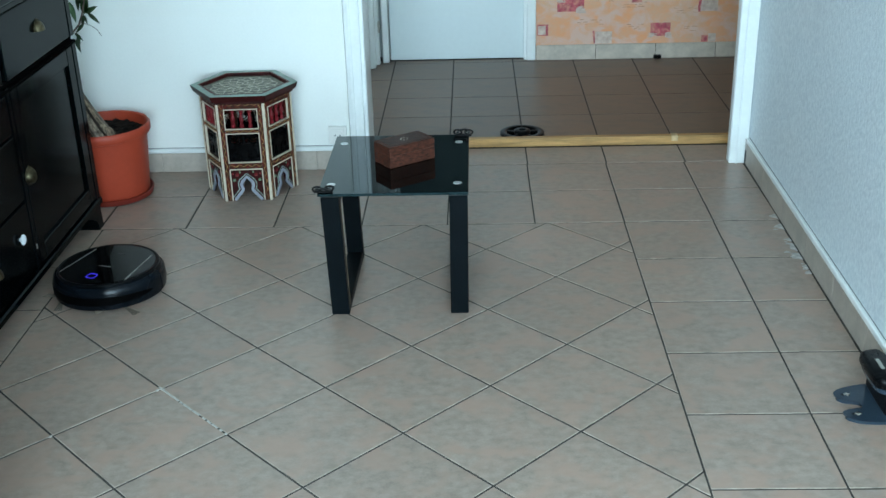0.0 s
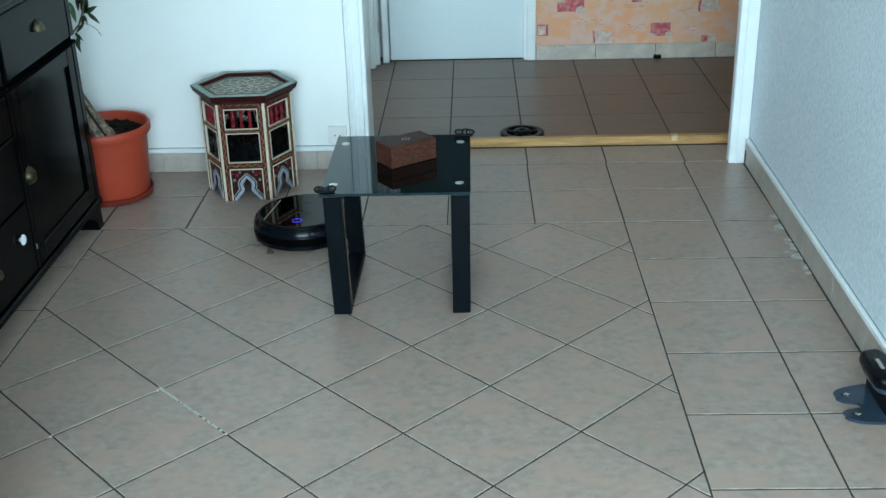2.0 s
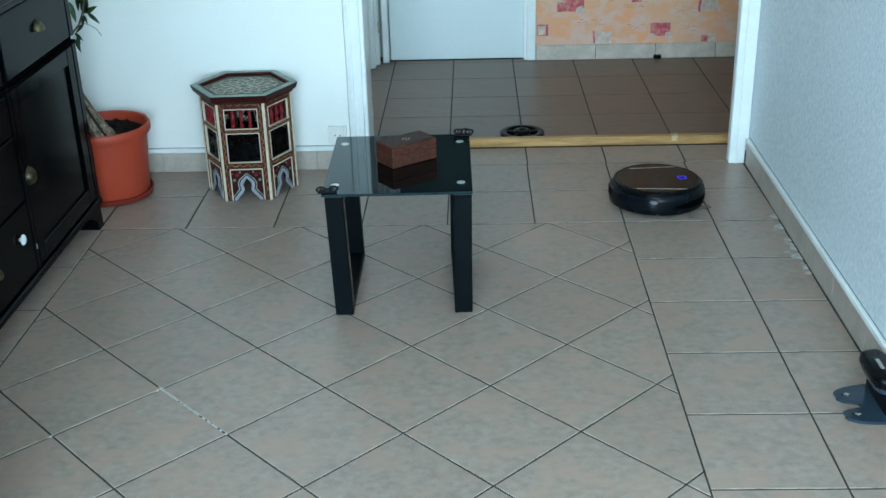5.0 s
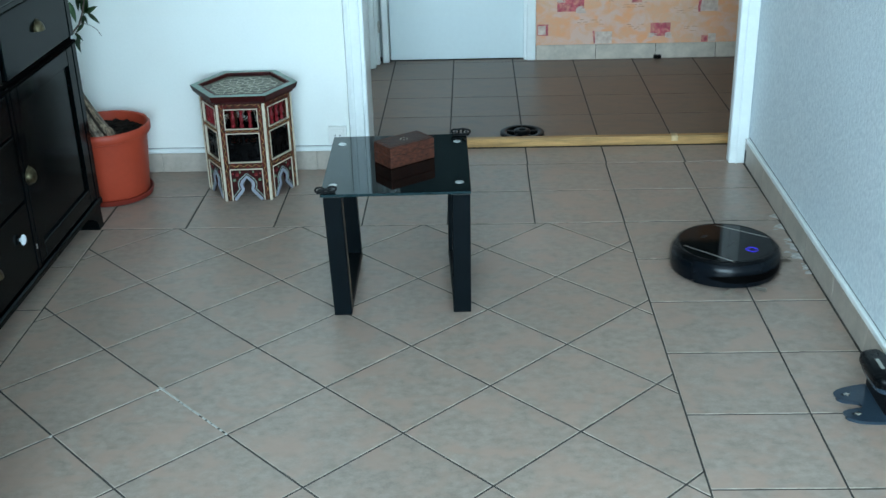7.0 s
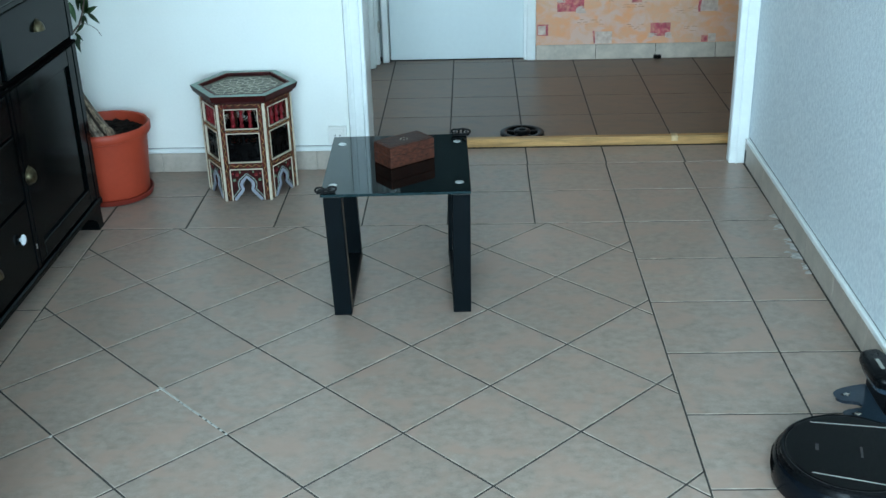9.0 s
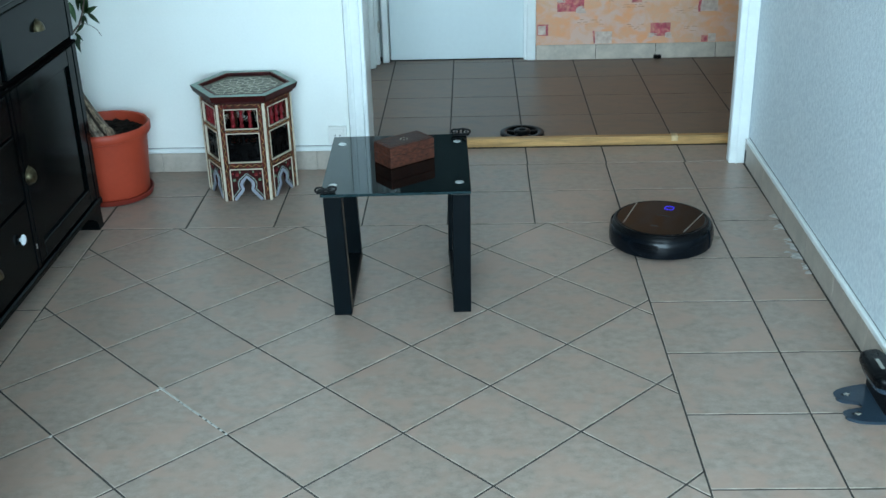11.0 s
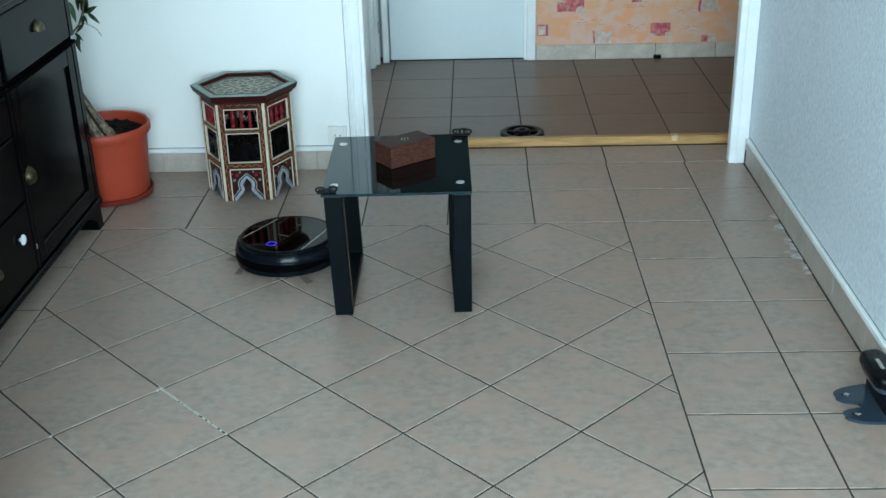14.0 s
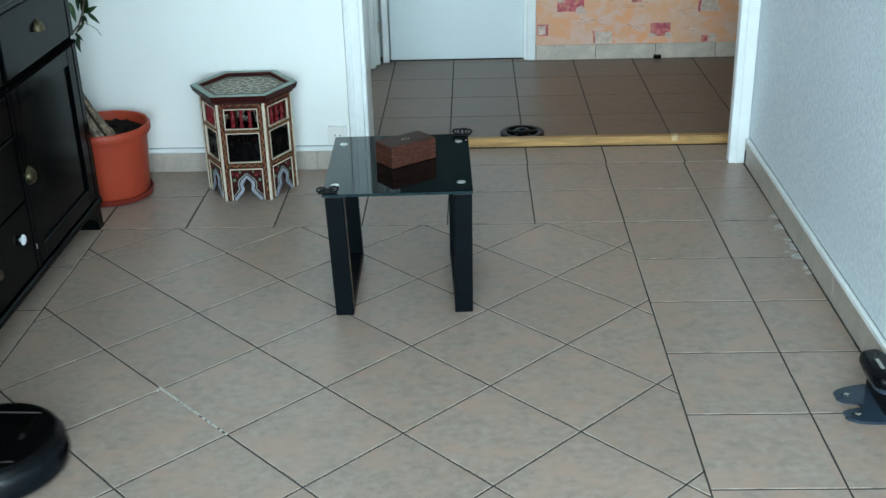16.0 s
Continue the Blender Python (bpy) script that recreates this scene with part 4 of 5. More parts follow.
    part("twig", tube([(-0.022, D, 0.645), (0.010, D, 0.634), (0.030, D, 0.620), (0.044, D, 0.596)], 0.0012, 5), M["twig"], p)
    src = [part("leaf", leaf_mesh(1.0, 0.27), M["leaf"], p), part("leaf", leaf_mesh(1.0, 0.36), M["leaf"], p)]
    used = 0

    def leaf(base, tip, kind):
        """A leaf from its stalk to its tip, in the plant's space."""
        nonlocal used
        base, tip = Vector(base), Vector(tip)
        d = tip - base
        y = d.normalized()
        z = Vector((0.35, -1.0, 0.55))
        z = (z - y * z.dot(y)).normalized()
        x = y.cross(z)
        m = Matrix((x, y, z)).transposed().to_4x4()
        ob = src[kind] if not used & (1 << kind) else shared("leaf", src[kind], p)
        used |= 1 << kind
        ob.matrix_basis = Matrix.Translation(base) @ m @ Matrix.Diagonal((d.length, d.length, d.length, 1))
    for bx, bz, tx, tz, kind in ((-0.064, 0.715, -0.044, 0.650, 0), (-0.020, 0.674, 0.002, 0.745, 1), (-0.012, 0.676, 0.028, 0.702, 1), (-0.006, 0.676, 0.036, 0.648, 0),
                                 (-0.024, 0.640, -0.052, 0.612, 0), (-0.030, 0.636, -0.016, 0.672, 0), (-0.062, 0.606, -0.032, 0.588, 0), (-0.052, 0.600, -0.050, 0.552, 0),
                                 (-0.066, 0.584, -0.044, 0.545, 0), (-0.034, 0.74, -0.030, 0.690, 0), (-0.012, 0.700, -0.028, 0.755, 1), (-0.09, 0.72, -0.078, 0.662, 0), (-0.020, 0.668, -0.006, 0.645, 0)):
        leaf((bx + 0.010, D + 0.008, bz), (tx + 0.010, D - 0.012, tz), kind)
    rng = random.Random(5)
    # the crown above the cabinet: bent branches, each with leaves along it
    for k in range(13):
        a = 2 * math.pi * k / 13 + rng.uniform(-0.3, 0.3)
        reach = rng.uniform(0.16, 0.30) * (1.25 if math.cos(a) > 0 else 0.85)
        z0 = rng.uniform(0.80, 1.05)
        tip = Vector((-0.10 + reach * math.cos(a), 0.60 * reach * math.sin(a) - 0.02, z0 + rng.uniform(0.30, 0.62)))
        root = Vector((-0.17, 0.0, z0))
        mid = root.lerp(tip, 0.5) + Vector((0.04 * math.cos(a), 0.03 * math.sin(a), -0.04))
        part("twig", tube([root, mid, tip], [0.006, 0.004, 0.002], 6), M["twig"], p)
        for q in range(13):
            u = 0.30 + 0.70 * q / 12
            b0 = root.lerp(mid, u * 2) if u < 0.5 else mid.lerp(tip, u * 2 - 1)
            turn = 2.4 * q + k
            leaf(b0, b0 + Vector((0.085 * math.cos(turn), 0.05 * math.sin(turn), rng.uniform(-0.03, 0.075))), rng.randrange(2))
    part("twig", tube([(-0.19, 0.0, 0.80), (-0.17, 0.01, 0.90), (-0.14, 0.0, 1.02)], [0.008, 0.006, 0.003], 8), M["twig"], p)
    return p


# ---- charging dock ----
def rounded(pts, rounds=2):
    """A closed outline with its corners cut round."""
    for _ in range(rounds):
        out = []
        for a, c in zip(pts, pts[1:] + pts[:1]):
            out += [(0.75 * a[0] + 0.25 * c[0], 0.75 * a[1] + 0.25 * c[1]), (0.25 * a[0] + 0.75 * c[0], 0.25 * a[1] + 0.75 * c[1])]
        pts = out
    return pts


def domed(pts, levels):
    """A stack of outlines (inset towards the middle, height), joined into one rounded block."""
    b = bmesh.new()
    n = len(pts)
    rows = []
    for inset, z in levels:
        row = []
        for i, p in enumerate(pts):
            d = Vector(pts[(i + 1) % n]) - Vector(pts[i - 1])
            q = Vector((-d.y, d.x)).normalized() * inset
            row.append(b.verts.new((p[0] + q.x, p[1] + q.y, z)))
        rows.append(row)
    for a, c in zip(rows, rows[1:]):
        for i in range(n):
            b.faces.new((a[i], a[(i + 1) % n], c[(i + 1) % n], c[i]))
    b.faces.new(rows[0])
    b.faces.new(rows[-1])
    return b


def charging_dock():
    d = thing("charging_dock", pose(1.1955, 0.106, 0), "smoky blue robot charging dock with black housing against the wall", "charging dock")
    # local: the wall at x = 0, the tongue to -x
    tongue = [(-0.002, -0.092), (-0.082, -0.092), (-0.118, -0.084), (-0.138, -0.066), (-0.130, -0.050), (-0.100, -0.043), (-0.080, -0.038), (-0.080, -0.008), (-0.100, 0.000), (-0.124, 0.004), (-0.136, 0.022), (-0.126, 0.042), (-0.085, 0.060), (-0.002, 0.078)]
    part("base_plate", domed(rounded(tongue), [(0.0, 0.0), (0.0, 0.006), (0.0012, 0.0095), (0.0038, 0.0118), (0.007, 0.0125)]), M["dock_blue"], d, "smoky blue plastic base with two prongs", smooth=True)
    for y in (-0.062, 0.024):
        b = box(-0.115, -0.099, y - 0.003, y + 0.003, 0.0120, 0.0150, 0.001)
        box(-0.110, -0.104, y - 0.007, y + 0.007, 0.0120, 0.0146, 0.001, bm=b)
        c = part("contact", b, M["contact"], d, "bright nickel charging contact")
        part("slot", box(-0.121, -0.1155, y - 0.004, y + 0.004, 0.0118, 0.0132), M["cab_gap"], c)
    part("housing", box(-0.048, -0.012, -0.072, 0.072, 0.011, 0.080, 0.006, 2), M["black_plastic"], d)
    cap = rounded([(-0.080, -0.048), (-0.070, -0.076), (-0.010, -0.082), (-0.010, 0.082), (-0.070, 0.076), (-0.080, 0.048)])
    part("cap", domed(cap, [(0.004, 0.084), (0.0, 0.090), (0.0, 0.103), (0.003, 0.110), (0.008, 0.1135)]), M["robot_shell"], d, "rounded black top cap", smooth=True)
    part("printed_mark", box(-0.052, -0.043, -0.024, 0.024, 0.1132, 0.1142), M["silver"], d)
    part("collar", domed([(x * 0.90, y * 0.97) for x, y in cap], [(0.012, 0.066), (0.0, 0.072), (0.0, 0.0838)]), M["dock_blue"], d, smooth=True)
    return d


# ---- small things in the doorway and hall ----
def threshold_bar():
    t = thing("threshold_bar", pose(0, 0, 0), "pale pine batten laid across the doorway floor", "wooden batten")
    part("batten", box(-0.225, 1.395, SILL_Y, SILL_Y + 0.030, 0.0, 0.036, 0.0025, 2), M["pine"], t)
    part("tape", box(0.972, 0.998, SILL_Y - 0.0005, SILL_Y + 0.0305, 0.014, 0.0365), M["pine_pale"], t, "pale worn patch on the batten")
    return t


def black_trivet():
    t = thing("round_trivet", pose(0.378, 2.225, 0), "round black plastic ring with a hub on the hall floor", "trivet")
    part("ring", lathe([(0.066, 0.0), (0.092, 0.0), (0.092, 0.010), (0.086, 0.013), (0.070, 0.013), (0.066, 0.010), (0.066, 0.0)], 48), M["black_plastic"], t, smooth=True)
    part("hub", lathe([(0.014, 0.0), (0.034, 0.0), (0.034, 0.016), (0.028, 0.020), (0.016, 0.020), (0.014, 0.014), (0.014, 0.0)], 32), M["black_plastic"], t, smooth=True)
    for k in range(5):
        s = part("spoke", box(0.030, 0.068, -0.006, 0.006, 0.001, 0.010, 0.002), M["black_plastic"], t)
        s.matrix_basis = pose(0, 0, 0, 0, 0, 72 * k + 18)
    part("plate", lathe([(0.0, 0.0005), (0.067, 0.0005), (0.067, 0.002), (0.0, 0.002)], 32), M["cab_gap"], t)
    return t


def socket_plate(name, x, y, z, label, wide=0.064, holes=True):
    s = thing(name, pose(x, y, z), label, "socket")
    part("plate", box(-wide / 2, wide / 2, -0.014, 0.0, -wide / 2, wide / 2, 0.003, 2), M["socket"], s)
    part("rim", box(-wide * 0.36, wide * 0.36, -0.0165, -0.0135, -wide * 0.36, wide * 0.36, 0.0012), M["socket"], s)
    if holes:
        part("insert", lathe([(0.0, 0.0), (wide * 0.27, 0.0), (wide * 0.25, 0.0008), (wide * 0.24, 0.0004), (0.0, 0.0002)], 28), M["socket"], s).matrix_basis = pose(0, -0.0166, 0, 90, 0, 0)
        for dx in (-0.009, 0.009):
            part("hole", lathe([(0.0, 0.0), (0.0028, 0.0), (0.0028, 0.0012), (0.0, 0.0012)], 12), M["line"], s).matrix_basis = pose(dx, -0.0166, 0, 90, 0, 0)
    return s


def door_wedge():
    t = thing("door_wedge", pose(1.118, 3.398, 0), "small black rubber door stop by the baseboard", "door stop")
    part("block", box(-0.020, 0.020, -0.010, 0.010, 0.0, 0.020, 0.004, 2), M["black_plastic"], t)
    part("pad", box(-0.012, 0.012, -0.014, -0.009, 0.004, 0.016, 0.002), M["cab_gap"], t)
    return t


robot = robot_vacuum()
table = side_table()
clip_a = corner_clip()
clip_b = copy_thing(clip_a, pose(0, 0, 0))
casket = trinket_box()
st = stool()
st.matrix_basis = pose(-0.652, 1.660, 0, 0, 0, 3)
sideboard()
potted_plant()
charging_dock()
threshold_bar()
black_trivet()
socket_plate("wall_socket", -0.346, NORTH, 0.140, "white plastic wall socket above the baseboard", 0.070)
door_wedge()

# prints on the orange wallpaper
for x0, x1, z0, z1, mat in ((0.505, 0.560, 0.124, 0.182, "print_pink"), (0.508, 0.548, 0.130, 0.175, "print_grey"), (0.605, 0.74, 0.245, 0.33, "print_pink"), (1.080, 1.180, 0.112, 0.180, "print_pink"), (0.800, 0.885, 0.078, 0.140, "print_grey"), (1.326, 1.412, 0.235, 0.31, "print_grey"),
                            (1.375, 1.412, 0.078, 0.120, "print_grey"), (1.340, 1.372, 0.078, 0.112, "print_pink"), (0.98, 1.03, 0.285, 0.33, "print_pink"), (0.700, 0.742, 0.238, 0.262, "print_grey"), (1.155, 1.184, 0.104, 0.128, "print_grey"), (0.612, 0.660, 0.305, 0.345, "print_grey")):
    y = HALL_N - (0.0022 if mat == "print_grey" else 0.0012)
    part("wallpaper_print", box(x0, x1, y, HALL_N + 0.001, z0, z1), M[mat], wall_hall_north)

rng = random.Random(23)
for x0, z0, wide, high, mat, step in ((0.790, 0.080, 0.012, 0.062, "print_pink", 0.0016), (1.314, 0.232, 0.014, 0.070, "print_pink", 0.0016), (0.605, 0.292, 0.040, 0.040, "print_grey", 0.0026),
                                      (1.076, 0.106, 0.034, 0.022, "print_grey", 0.0026), (1.166, 0.100, 0.020, 0.030, "print_grey", 0.0026), (0.712, 0.236, 0.030, 0.034, "print_grey", 0.0026), (1.395, 0.300, 0.020, 0.024, "print_pink", 0.0028)):
    b = bmesh.new()
    for k in range(7):
        dx, dz = rng.uniform(-0.3, 0.3) * wide, k / 7 * high
        box(x0 + dx, x0 + dx + wide * rng.uniform(0.7, 1.1), HALL_N - step - 0.0002 * k, HALL_N + 0.001, z0 + dz, z0 + dz + high / 6, bm=b)
    part("wallpaper_print", b, M[mat], wall_hall_north)

# thin scribbled lines printed between the squares
rng = random.Random(11)
for x0, z0, wide in ((0.705, 0.178, 0.12), (0.930, 0.262, 0.10), (1.180, 0.228, 0.16), (0.80, 0.295, 0.08), (0.955, 0.150, 0.07), (1.23, 0.135, 0.08)):
    b = bmesh.new()
    for row in range(3):
        x = x0 + rng.uniform(0, 0.02)
        while x < x0 + wide:
            ln = rng.uniform(0.010, 0.032)
            z = z0 + row * 0.011 + rng.uniform(-0.002, 0.002)
            if rng.random() < 0.7:
                box(x, x + ln, HALL_N - 0.0009, HALL_N + 0.001, z, z + rng.uniform(0.0012, 0.0026), bm=b)
            x += ln + rng.uniform(0.004, 0.016)
    part("wallpaper_print", b, M["print_line"], wall_hall_north, "thin brown scribbled lines")

# chalky residue by the skirting: place along the wall, length, reach
FLECKS = ((1.296, 0.040, 0.014), (1.206, 0.052, 0.020), (1.10, 0.030, 0.012), (1.038, 0.060, 0.012), (0.968, 0.050, 0.026), (0.892, 0.034, 0.008), (0.852, 0.026, 0.010))
rng = random.Random(3)
for cy, ln, dp in FLECKS:
    t = thing("residue_fleck", pose(1.184 + 0.0108 * (cy - 0.1), cy, 0), "pale chalky residue on the tiles by the skirting", "stain", "flecks by the skirting", "stuff")
    b = bmesh.new()
    prism([(0.008, -ln * 0.5), (0.008, ln * 0.5), (-dp * 0.4, ln * 0.3), (-dp, ln * rng.uniform(-0.2, 0.1)), (-dp * 0.5, -ln * 0.25)], 0.0002, 0.0007, bm=b)
    for k in range(2):
        oy, s = rng.uniform(-0.9, 0.9) * ln, rng.uniform(0.2, 0.4) * ln
        ox = -dp * rng.uniform(0.2, 1.1)
        prism([(ox + s * 0.5, oy - s * 0.4), (ox + s * 0.6, oy + s * 0.2), (ox - s * 0.2, oy + s * 0.5), (ox - s * 0.6, oy - s * 0.1)], 0.0002, 0.0006, bm=b)
    part("fleck", b, M["chalk"], t)


# ---- floor tiles, each a piece of its own ----
def tiles():
    floor = bpy.data.objects["floor"]
    G = 0.0025   # half a joint
    def shrink(poly):
        n = len(poly)
        if area(poly) < 2e-4:
            return []
        sgn = 1 if sum(a[0] * b[1] - a[1] * b[0] for a, b in zip(poly, poly[1:] + poly[:1])) > 0 else -1
        out = []
        for i in range(n):
            p0, p1, p2 = Vector(poly[i - 1]), Vector(poly[i]), Vector(poly[(i + 1) % n])
            d1, d2 = (p1 - p0), (p2 - p1)
            if d1.length < 1e-5 or d2.length < 1e-5:
                continue
            d1.normalize(), d2.normalize()
            n1, n2 = Vector((-d1.y, d1.x)) * sgn, Vector((-d2.y, d2.x)) * sgn
            k = 1 + n1.dot(n2)
            if k < 0.2:
                k = 0.2
            out.append(tuple(p1 + (n1 + n2) * (G / k)))
        return out
    def lay(poly, mat, kept={}):
        c = (sum(p[0] for p in poly) / len(poly), sum(p[1] for p in poly) / len(poly))
        q = shrink(poly)
        if len(q) < 3 or area(q) < 3e-4:
            return
        key = (mat, tuple((round(x - c[0], 3), round(y - c[1], 3)) for x, y in q))
        if key in kept:
            ob = shared("tile", kept[key], floor)
        else:
            ob = part("tile", prism([(x - c[0], y - c[1]) for x, y in q], -0.006, 0.0, 0.0013), M[mat], floor)
            ob.data.materials.append(M["tile_edge" if mat == "tile" else "hall_edge"])
            for f in ob.data.polygons:
                f.material_index = 0 if f.normal.z > 0.95 else 1
            kept[key] = ob
        ob.location = (c[0], c[1], 0)
    east_edge = lambda y: 1.1938 + 0.0108 * (y - 0.1)
    rect = lambda x0, x1, y0, y1: [(x0, y0), (x1, y0), (x1, y1), (x0, y1)]
    # diagonal field
    h = T / math.sqrt(2)
    for i in range(-14, 20):
        for j in range(-20, 14):
            x, y = h * (i + j), h * (j - i)
            q = clip([(x, y), (x + h, y - h), (x + 2 * h, y), (x + h, y + h)], FIELD_W, FIELD_E, SOUTH, FIELD_N)
            if q and area(q) > 3e-4:
                q = [p for k, p in enumerate(q) if (Vector(p) - Vector(q[k - 1])).length > 1e-4]
                lay(q, "tile")
    # straight borders
    ys = [FIELD_N - T * k for k in range(17)]
    for y1, y0 in zip(ys, ys[1:] + [SOUTH]):
        if y0 < SOUTH:
            y0 = SOUTH
        if y1 - y0 < 0.02:
            continue
        lay(rect(FIELD_E, FIELD_E + T, y0, y1), "tile")
        lay([(FIELD_E + T, y0), (east_edge(y0), y0), (east_edge(y1), y1), (FIELD_E + T, y1)], "tile")
        lay(rect(FIELD_W - T, FIELD_W, y0, y1), "tile")
        lay(rect(WEST, FIELD_W - T, y0, y1), "tile")
    xs = [WEST, -1.423, -1.121, -0.819, -0.515, -0.212, 0.083, 0.381, 0.686, 0.987, 1.2105]
    for x0, x1 in zip(xs, xs[1:]):
        lay(rect(x0, x1, FIELD_N, 1.569), "tile")
        lay(rect(x0, x1, 1.569, 1.854 if x0 > -0.3 else NORTH), "tile")
    for x0, x1 in ((-0.226, 0.083), (0.083, 0.384), (0.384, 0.690), (0.690, 0.995), (0.995, 1.216)):
        lay(rect(x0, x1, 1.854, SILL_Y - 0.010), "tile")
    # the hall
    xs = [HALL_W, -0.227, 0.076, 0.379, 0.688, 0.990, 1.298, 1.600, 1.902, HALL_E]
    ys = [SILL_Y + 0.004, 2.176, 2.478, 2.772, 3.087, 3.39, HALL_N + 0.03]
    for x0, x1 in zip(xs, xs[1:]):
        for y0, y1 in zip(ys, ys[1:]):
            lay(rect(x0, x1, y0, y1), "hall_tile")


tiles()

# pale filler in a worn joint
rng = random.Random(11)
for k in range(17):
    u = (k / 16) ** 1.15 + rng.uniform(-0.02, 0.02)
    ln = rng.uniform(0.008, 0.030) * (1.15 - 0.6 * u)
    ob = part("pale_joint", box(-ln / 2, ln / 2, -0.0026, 0.0026, -0.004, rng.uniform(-0.0006, 0.0002)), M["grout_light"], bpy.data.objects["floor"])
    ob.matrix_basis = pose(-0.636 + 0.212 * u, 0.212 - 0.212 * u, 0, 0, 0, -45 + rng.uniform(-2, 2))
for x, y in ((-0.640, 0.214), (-0.632, 0.210), (-0.646, 0.206), (-0.853, -0.001)):
    ob = part("pale_joint", prism([(-0.005, -0.003), (0.002, -0.004), (0.006, 0.001), (0.001, 0.004), (-0.004, 0.003)], -0.004, 0.0003), M["grout_light"], bpy.data.objects["floor"])
    ob.matrix_basis = pose(x, y, 0, 0, 0, rng.uniform(0, 180))


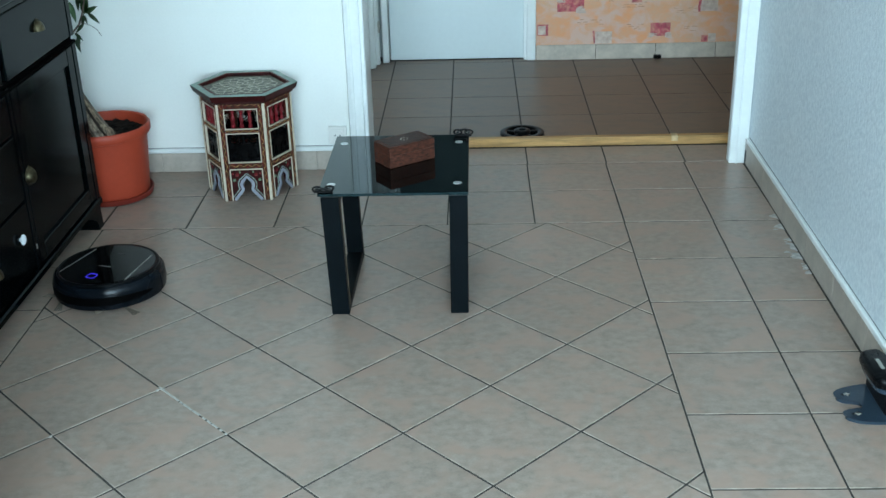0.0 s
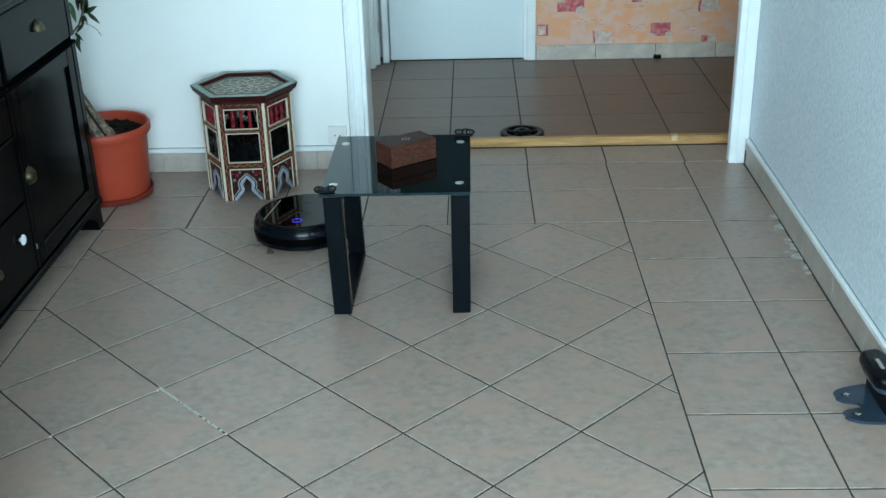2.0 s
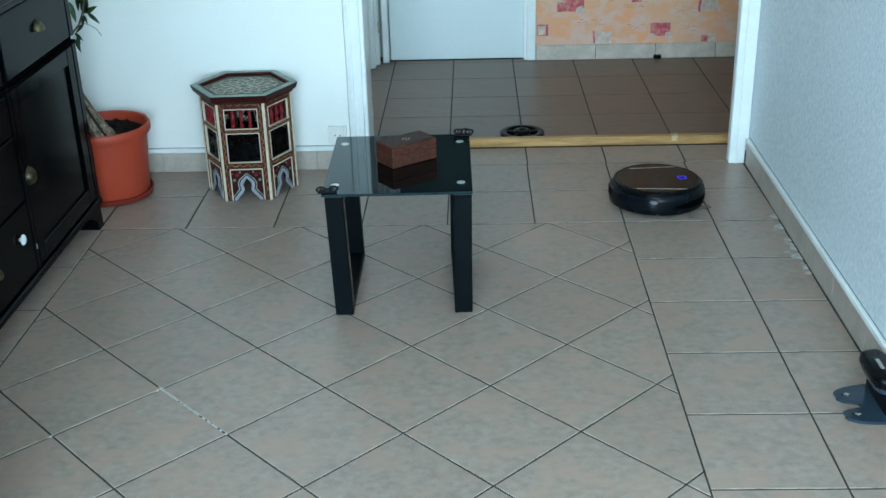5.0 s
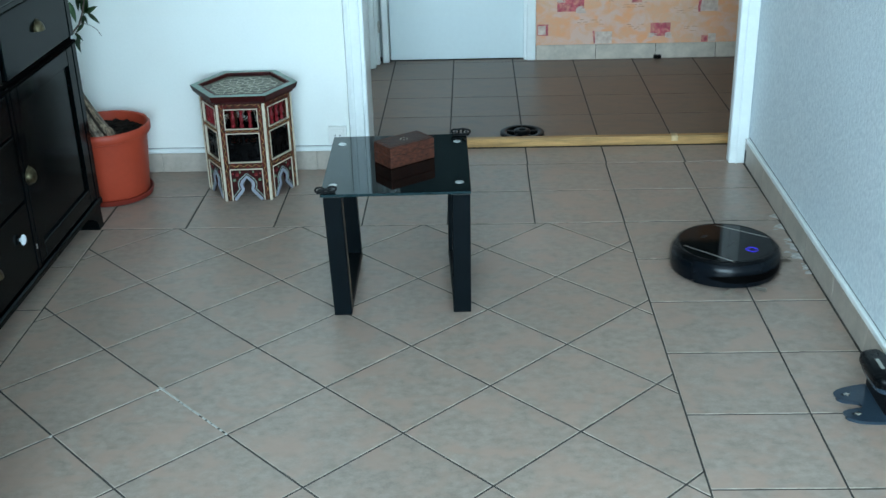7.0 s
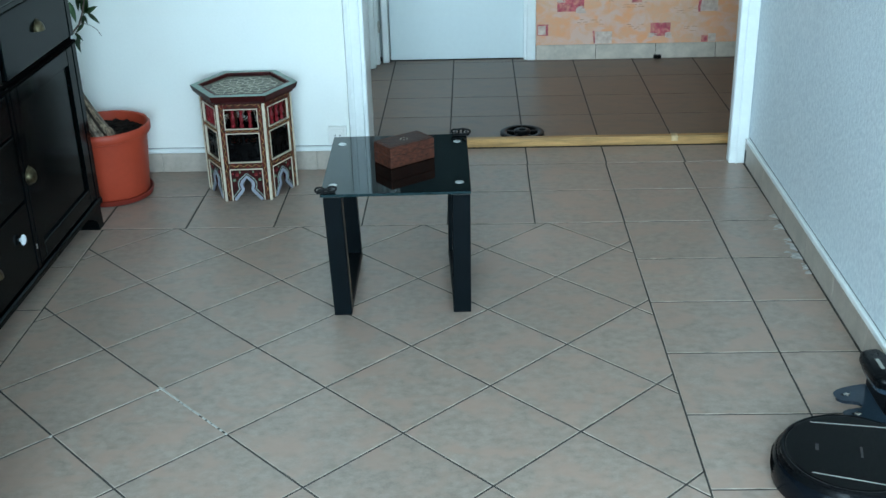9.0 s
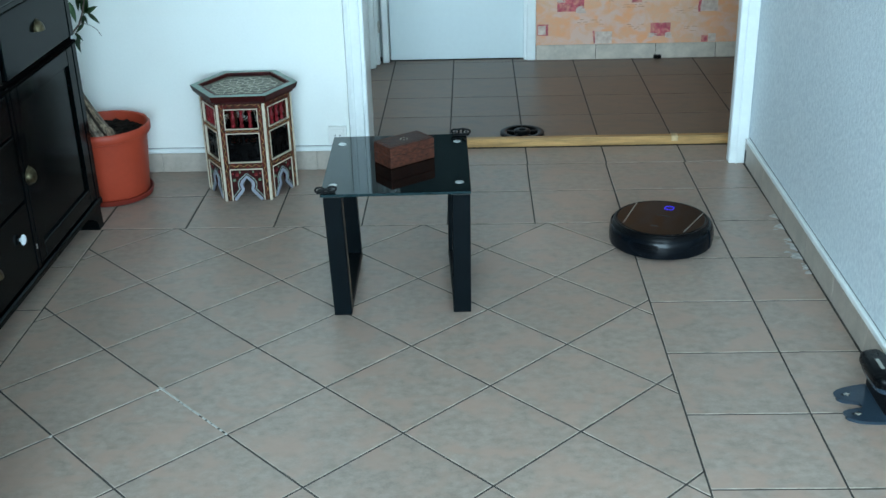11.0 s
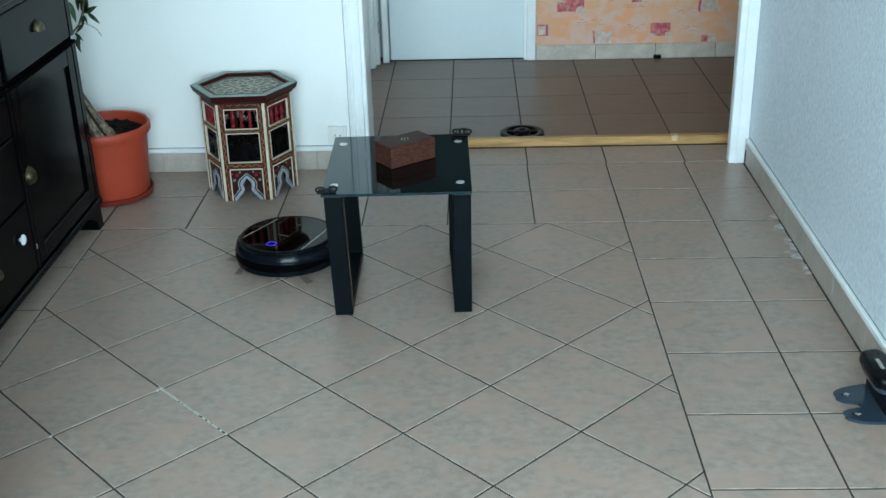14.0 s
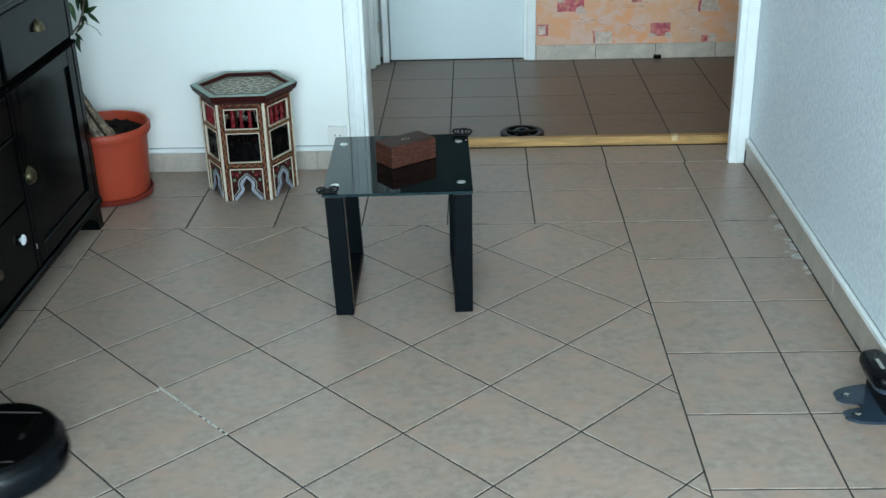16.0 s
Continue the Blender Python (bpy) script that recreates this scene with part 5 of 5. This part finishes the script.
# ---- what moves ----
def motions():
    """The robot roams the floor and nudges the table, with what lies on it, by a few millimetres."""
    path = [
        (0.000, -0.939, 0.804, -106), (0.100, -0.947, 0.752, -102), (0.200, -0.950, 0.675, -102), (0.300, -0.943, 0.638, -98), (0.333, -0.926, 0.630, -71),
        (0.367, -0.910, 0.621, -44), (0.400, -0.893, 0.612, -18), (0.500, -0.642, 0.616, -16), (0.600, -0.409, 0.597, -17), (0.700, -0.386, 0.526, -76),
        (0.800, -0.291, 0.135, -77), (0.900, -0.235, -0.110, -77), (1.000, -0.215, -0.201, -145), (1.100, -0.290, -0.170, 155), (1.200, -0.597, 0.053, 146),
        (1.300, -0.804, 0.213, 143), (1.400, -0.943, 0.346, 77), (1.500, -0.867, 0.552, 66), (1.600, -0.732, 0.919, 68), (1.700, -0.644, 1.171, 61),
        (1.800, -0.568, 1.386, 15), (1.900, -0.480, 1.260, -49), (2.000, -0.399, 1.209, -95), (2.100, -0.496, 1.113, -162), (2.200, -0.871, 1.026, -175),
        (2.300, -0.927, 1.014, -111), (2.400, -0.776, 0.907, -41), (2.500, -0.561, 0.751, -34), (2.600, -0.402, 0.645, -37), (2.700, -0.396, 0.621, -91),
        (2.800, -0.552, 0.463, -141), (2.900, -0.771, 0.321, -144), (3.000, -0.949, 0.188, -98), (3.100, -0.856, 0.130, -46), (3.200, -0.517, -0.120, -39),
        (3.300, -0.384, -0.205, -41), (3.333, -0.345, -0.160, -13), (3.367, -0.306, -0.115, 15), (3.400, -0.267, -0.070, 42), (3.500, -0.089, 0.121, 47),
        (3.600, 0.173, 0.420, 36), (3.700, 0.217, 0.441, 14), (3.733, 0.243, 0.395, -19), (3.767, 0.268, 0.349, -51), (3.800, 0.293, 0.302, -84),
        (3.900, 0.332, 0.050, -84), (4.000, 0.375, -0.211, -77), (4.033, 0.383, -0.206, -44), (4.067, 0.391, -0.202, -11), (4.100, 0.399, -0.197, 22),
        (4.200, 0.512, 0.063, 76), (4.500, 0.660, 0.620, 72), (4.700, 0.740, 1.050, 80), (4.900, 0.800, 1.420, 70), (5.000, 0.820, 1.460, 0),
        (5.100, 0.860, 1.400, -60), (5.300, 0.950, 1.020, -78), (5.500, 0.980, 0.550, -95), (5.600, 0.960, 0.480, -170), (5.800, 0.660, 0.520, 165),
        (5.900, 0.560, 0.580, 100), (6.100, 0.720, 1.020, 66), (6.200, 0.880, 1.220, 50), (6.300, 1.033, 1.326, 34), (6.333, 1.011, 1.352, 78),
        (6.367, 0.988, 1.377, 123), (6.400, 0.966, 1.403, 168), (6.500, 0.819, 1.405, -165), (6.600, 0.471, 1.287, -137), (6.700, 0.305, 1.196, -152),
        (6.733, 0.324, 1.189, -121), (6.767, 0.344, 1.183, -91), (6.800, 0.364, 1.176, -60), (6.900, 0.592, 1.058, -18), (7.000, 0.945, 0.898, -40),
        (7.100, 1.038, 0.826, -54), (7.200, 0.992, 0.788, -118), (7.300, 0.836, 0.653, -138), (7.400, 0.616, 0.495, -139), (7.500, 0.489, 0.390, -132),
        (7.600, 0.353, 0.184, -114), (7.700, 0.306, 0.025, -99), (7.800, 0.307, -0.231, -78), (7.900, 0.269, -0.057, -81), (8.000, 0.163, -0.071, -154),
        (8.100, -0.090, -0.151, -153), (8.200, -0.275, -0.207, -132), (8.300, -0.273, -0.192, -80), (8.400, -0.208, -0.208, -27), (8.500, -0.173, -0.201, -3),
        (8.600, 0.090, -0.206, -11), (8.700, 0.270, -0.216, -6), (8.800, 0.538, -0.221, -6), (8.900, 0.719, -0.217, -10), (9.000, 0.988, -0.215, -14),
        (9.100, 0.813, -0.226, -5), (9.200, 0.787, -0.204, -59), (9.400, 0.860, -0.500, -80), (9.500, 0.870, -0.620, -130), (9.700, 0.520, -0.720, -165),
        (9.900, 0.100, -0.800, -170), (10.000, 0.000, -0.780, 120), (10.200, 0.100, -0.450, 66), (10.400, 0.270, -0.050, 64), (10.600, 0.450, 0.340, 66),
        (10.800, 0.620, 0.740, 66), (11.000, 0.780, 1.100, 64), (11.100, 0.820, 1.160, -10), (11.200, 0.740, 1.080, -80), (11.300, 0.596, 0.856, -115),
        (11.400, 0.451, 0.558, -116), (11.500, 0.361, 0.415, -115), (11.600, 0.284, 0.177, -99), (11.700, 0.275, 0.017, -87), (11.800, 0.339, -0.218, -72),
        (11.900, 0.251, -0.048, -72), (12.000, 0.148, -0.110, -145), (12.100, -0.038, -0.204, -134), (12.200, -0.180, -0.157, 170), (12.300, -0.430, -0.075, 171),
        (12.400, -0.800, 0.049, 167), (12.500, -0.949, 0.087, 176), (12.533, -0.906, 0.028, -143), (12.567, -0.863, -0.031, -102), (12.600, -0.820, -0.091, -61),
        (12.700, -0.753, -0.176, -56), (12.733, -0.753, -0.151, -3), (12.767, -0.752, -0.125, 50), (12.800, -0.751, -0.100, 103), (12.900, -0.851, 0.016, 94),
        (13.000, -0.916, 0.105, 69), (13.100, -0.863, 0.344, 70), (13.200, -0.787, 0.733, 51), (13.300, -0.730, 0.991, 46), (13.400, -0.650, 1.354, 44),
        (13.433, -0.650, 1.347, 94), (13.467, -0.650, 1.339, 145), (13.500, -0.650, 1.332, -165), (13.600, -0.926, 1.167, -156), (13.633, -0.914, 1.158, -111),
        (13.667, -0.903, 1.148, -66), (13.700, -0.891, 1.139, -21), (13.800, -0.537, 1.073, -30), (13.900, -0.425, 1.015, -29), (13.933, -0.424, 1.015, -58),
        (13.967, -0.424, 1.015, -87), (14.000, -0.423, 1.015, -116), (14.100, -0.524, 0.983, -112), (14.133, -0.613, 1.017, -141), (14.167, -0.702, 1.050, -170),
        (14.200, -0.790, 1.084, 162), (14.300, -0.934, 1.200, 171), (14.333, -0.914, 1.257, 136), (14.367, -0.894, 1.315, 101), (14.400, -0.874, 1.373, 66),
        (14.500, -0.868, 1.379, 104), (14.533, -0.878, 1.355, 154), (14.567, -0.887, 1.330, -155), (14.600, -0.896, 1.306, -105), (14.700, -0.913, 1.264, -141),
        (14.733, -0.856, 1.283, -99), (14.767, -0.799, 1.303, -58), (14.800, -0.742, 1.322, -16), (14.833, -0.744, 1.308, -46), (14.867, -0.746, 1.294, -75),
        (14.900, -0.748, 1.280, -104), (15.000, -0.859, 0.939, -119), (15.100, -0.919, 0.674, -94), (15.200, -0.941, 0.614, -88), (15.300, -0.852, 0.575, -27),
        (15.400, -0.481, 0.506, -16), (15.500, -0.351, 0.491, -29), (15.533, -0.357, 0.451, -60), (15.567, -0.363, 0.412, -91), (15.600, -0.368, 0.372, -122),
        (15.700, -0.495, 0.157, -116), (15.800, -0.690, -0.181, -118), (15.900, -0.703, -0.195, -169), (16.000, -0.934, -0.131, -178)]
    walk(robot, [(t, pose(x, y, 0, 0, 0, a)) for t, x, y, a in path])
    # the table's shift: seconds, then millimetres at its front and at its back
    nudges = [(0.0, -5.6, 5.8), (0.55, -5.6, 5.8), (0.7, -2.5, 8.0), (1.85, -2.5, 8.0), (2.0, 0.0, 10.0), (2.55, 0.0, 10.0), (2.7, 5.0, 11.0),
              (3.55, 5.0, 11.0), (3.7, 5.0, 9.0), (6.4, 4.5, 8.0), (6.6, 3.2, 6.7), (6.7, 0.0, 0.0), (13.8, 0.0, 0.0), (13.9, 2.4, 3.2), (15.4, 2.4, 3.2), (15.5, 5.0, 4.3), (16.0, 5.0, 4.3)]
    home = {table: TABLE, casket: TABLE @ CASKET, clip_a: TABLE @ CLIP_A, clip_b: TABLE @ CLIP_B}
    for ob, m in home.items():
        rows = []
        for t, front, back in nudges:
            shift = pose((front + back) / 2000, 0, 0)
            turn = Matrix.Translation(TABLE.translation) @ pose(0, 0, 0, 0, 0, -math.degrees((back - front) / 1000 / 0.35)) @ Matrix.Translation(-TABLE.translation)
            rows.append((t, shift @ turn @ m))
        walk(ob, rows)


TABLE = pose(-0.046, 0.848, 0, 0, 0, 1.7)
CASKET = pose(0.019, 0.020, 0.3803, 0, 0, 36)
CLIP_A = pose(-0.192, -0.238, 0.3803, 0, 0, 8)
CLIP_B = pose(0.190, 0.232, 0.3803, 0, 0, 175)
motions()
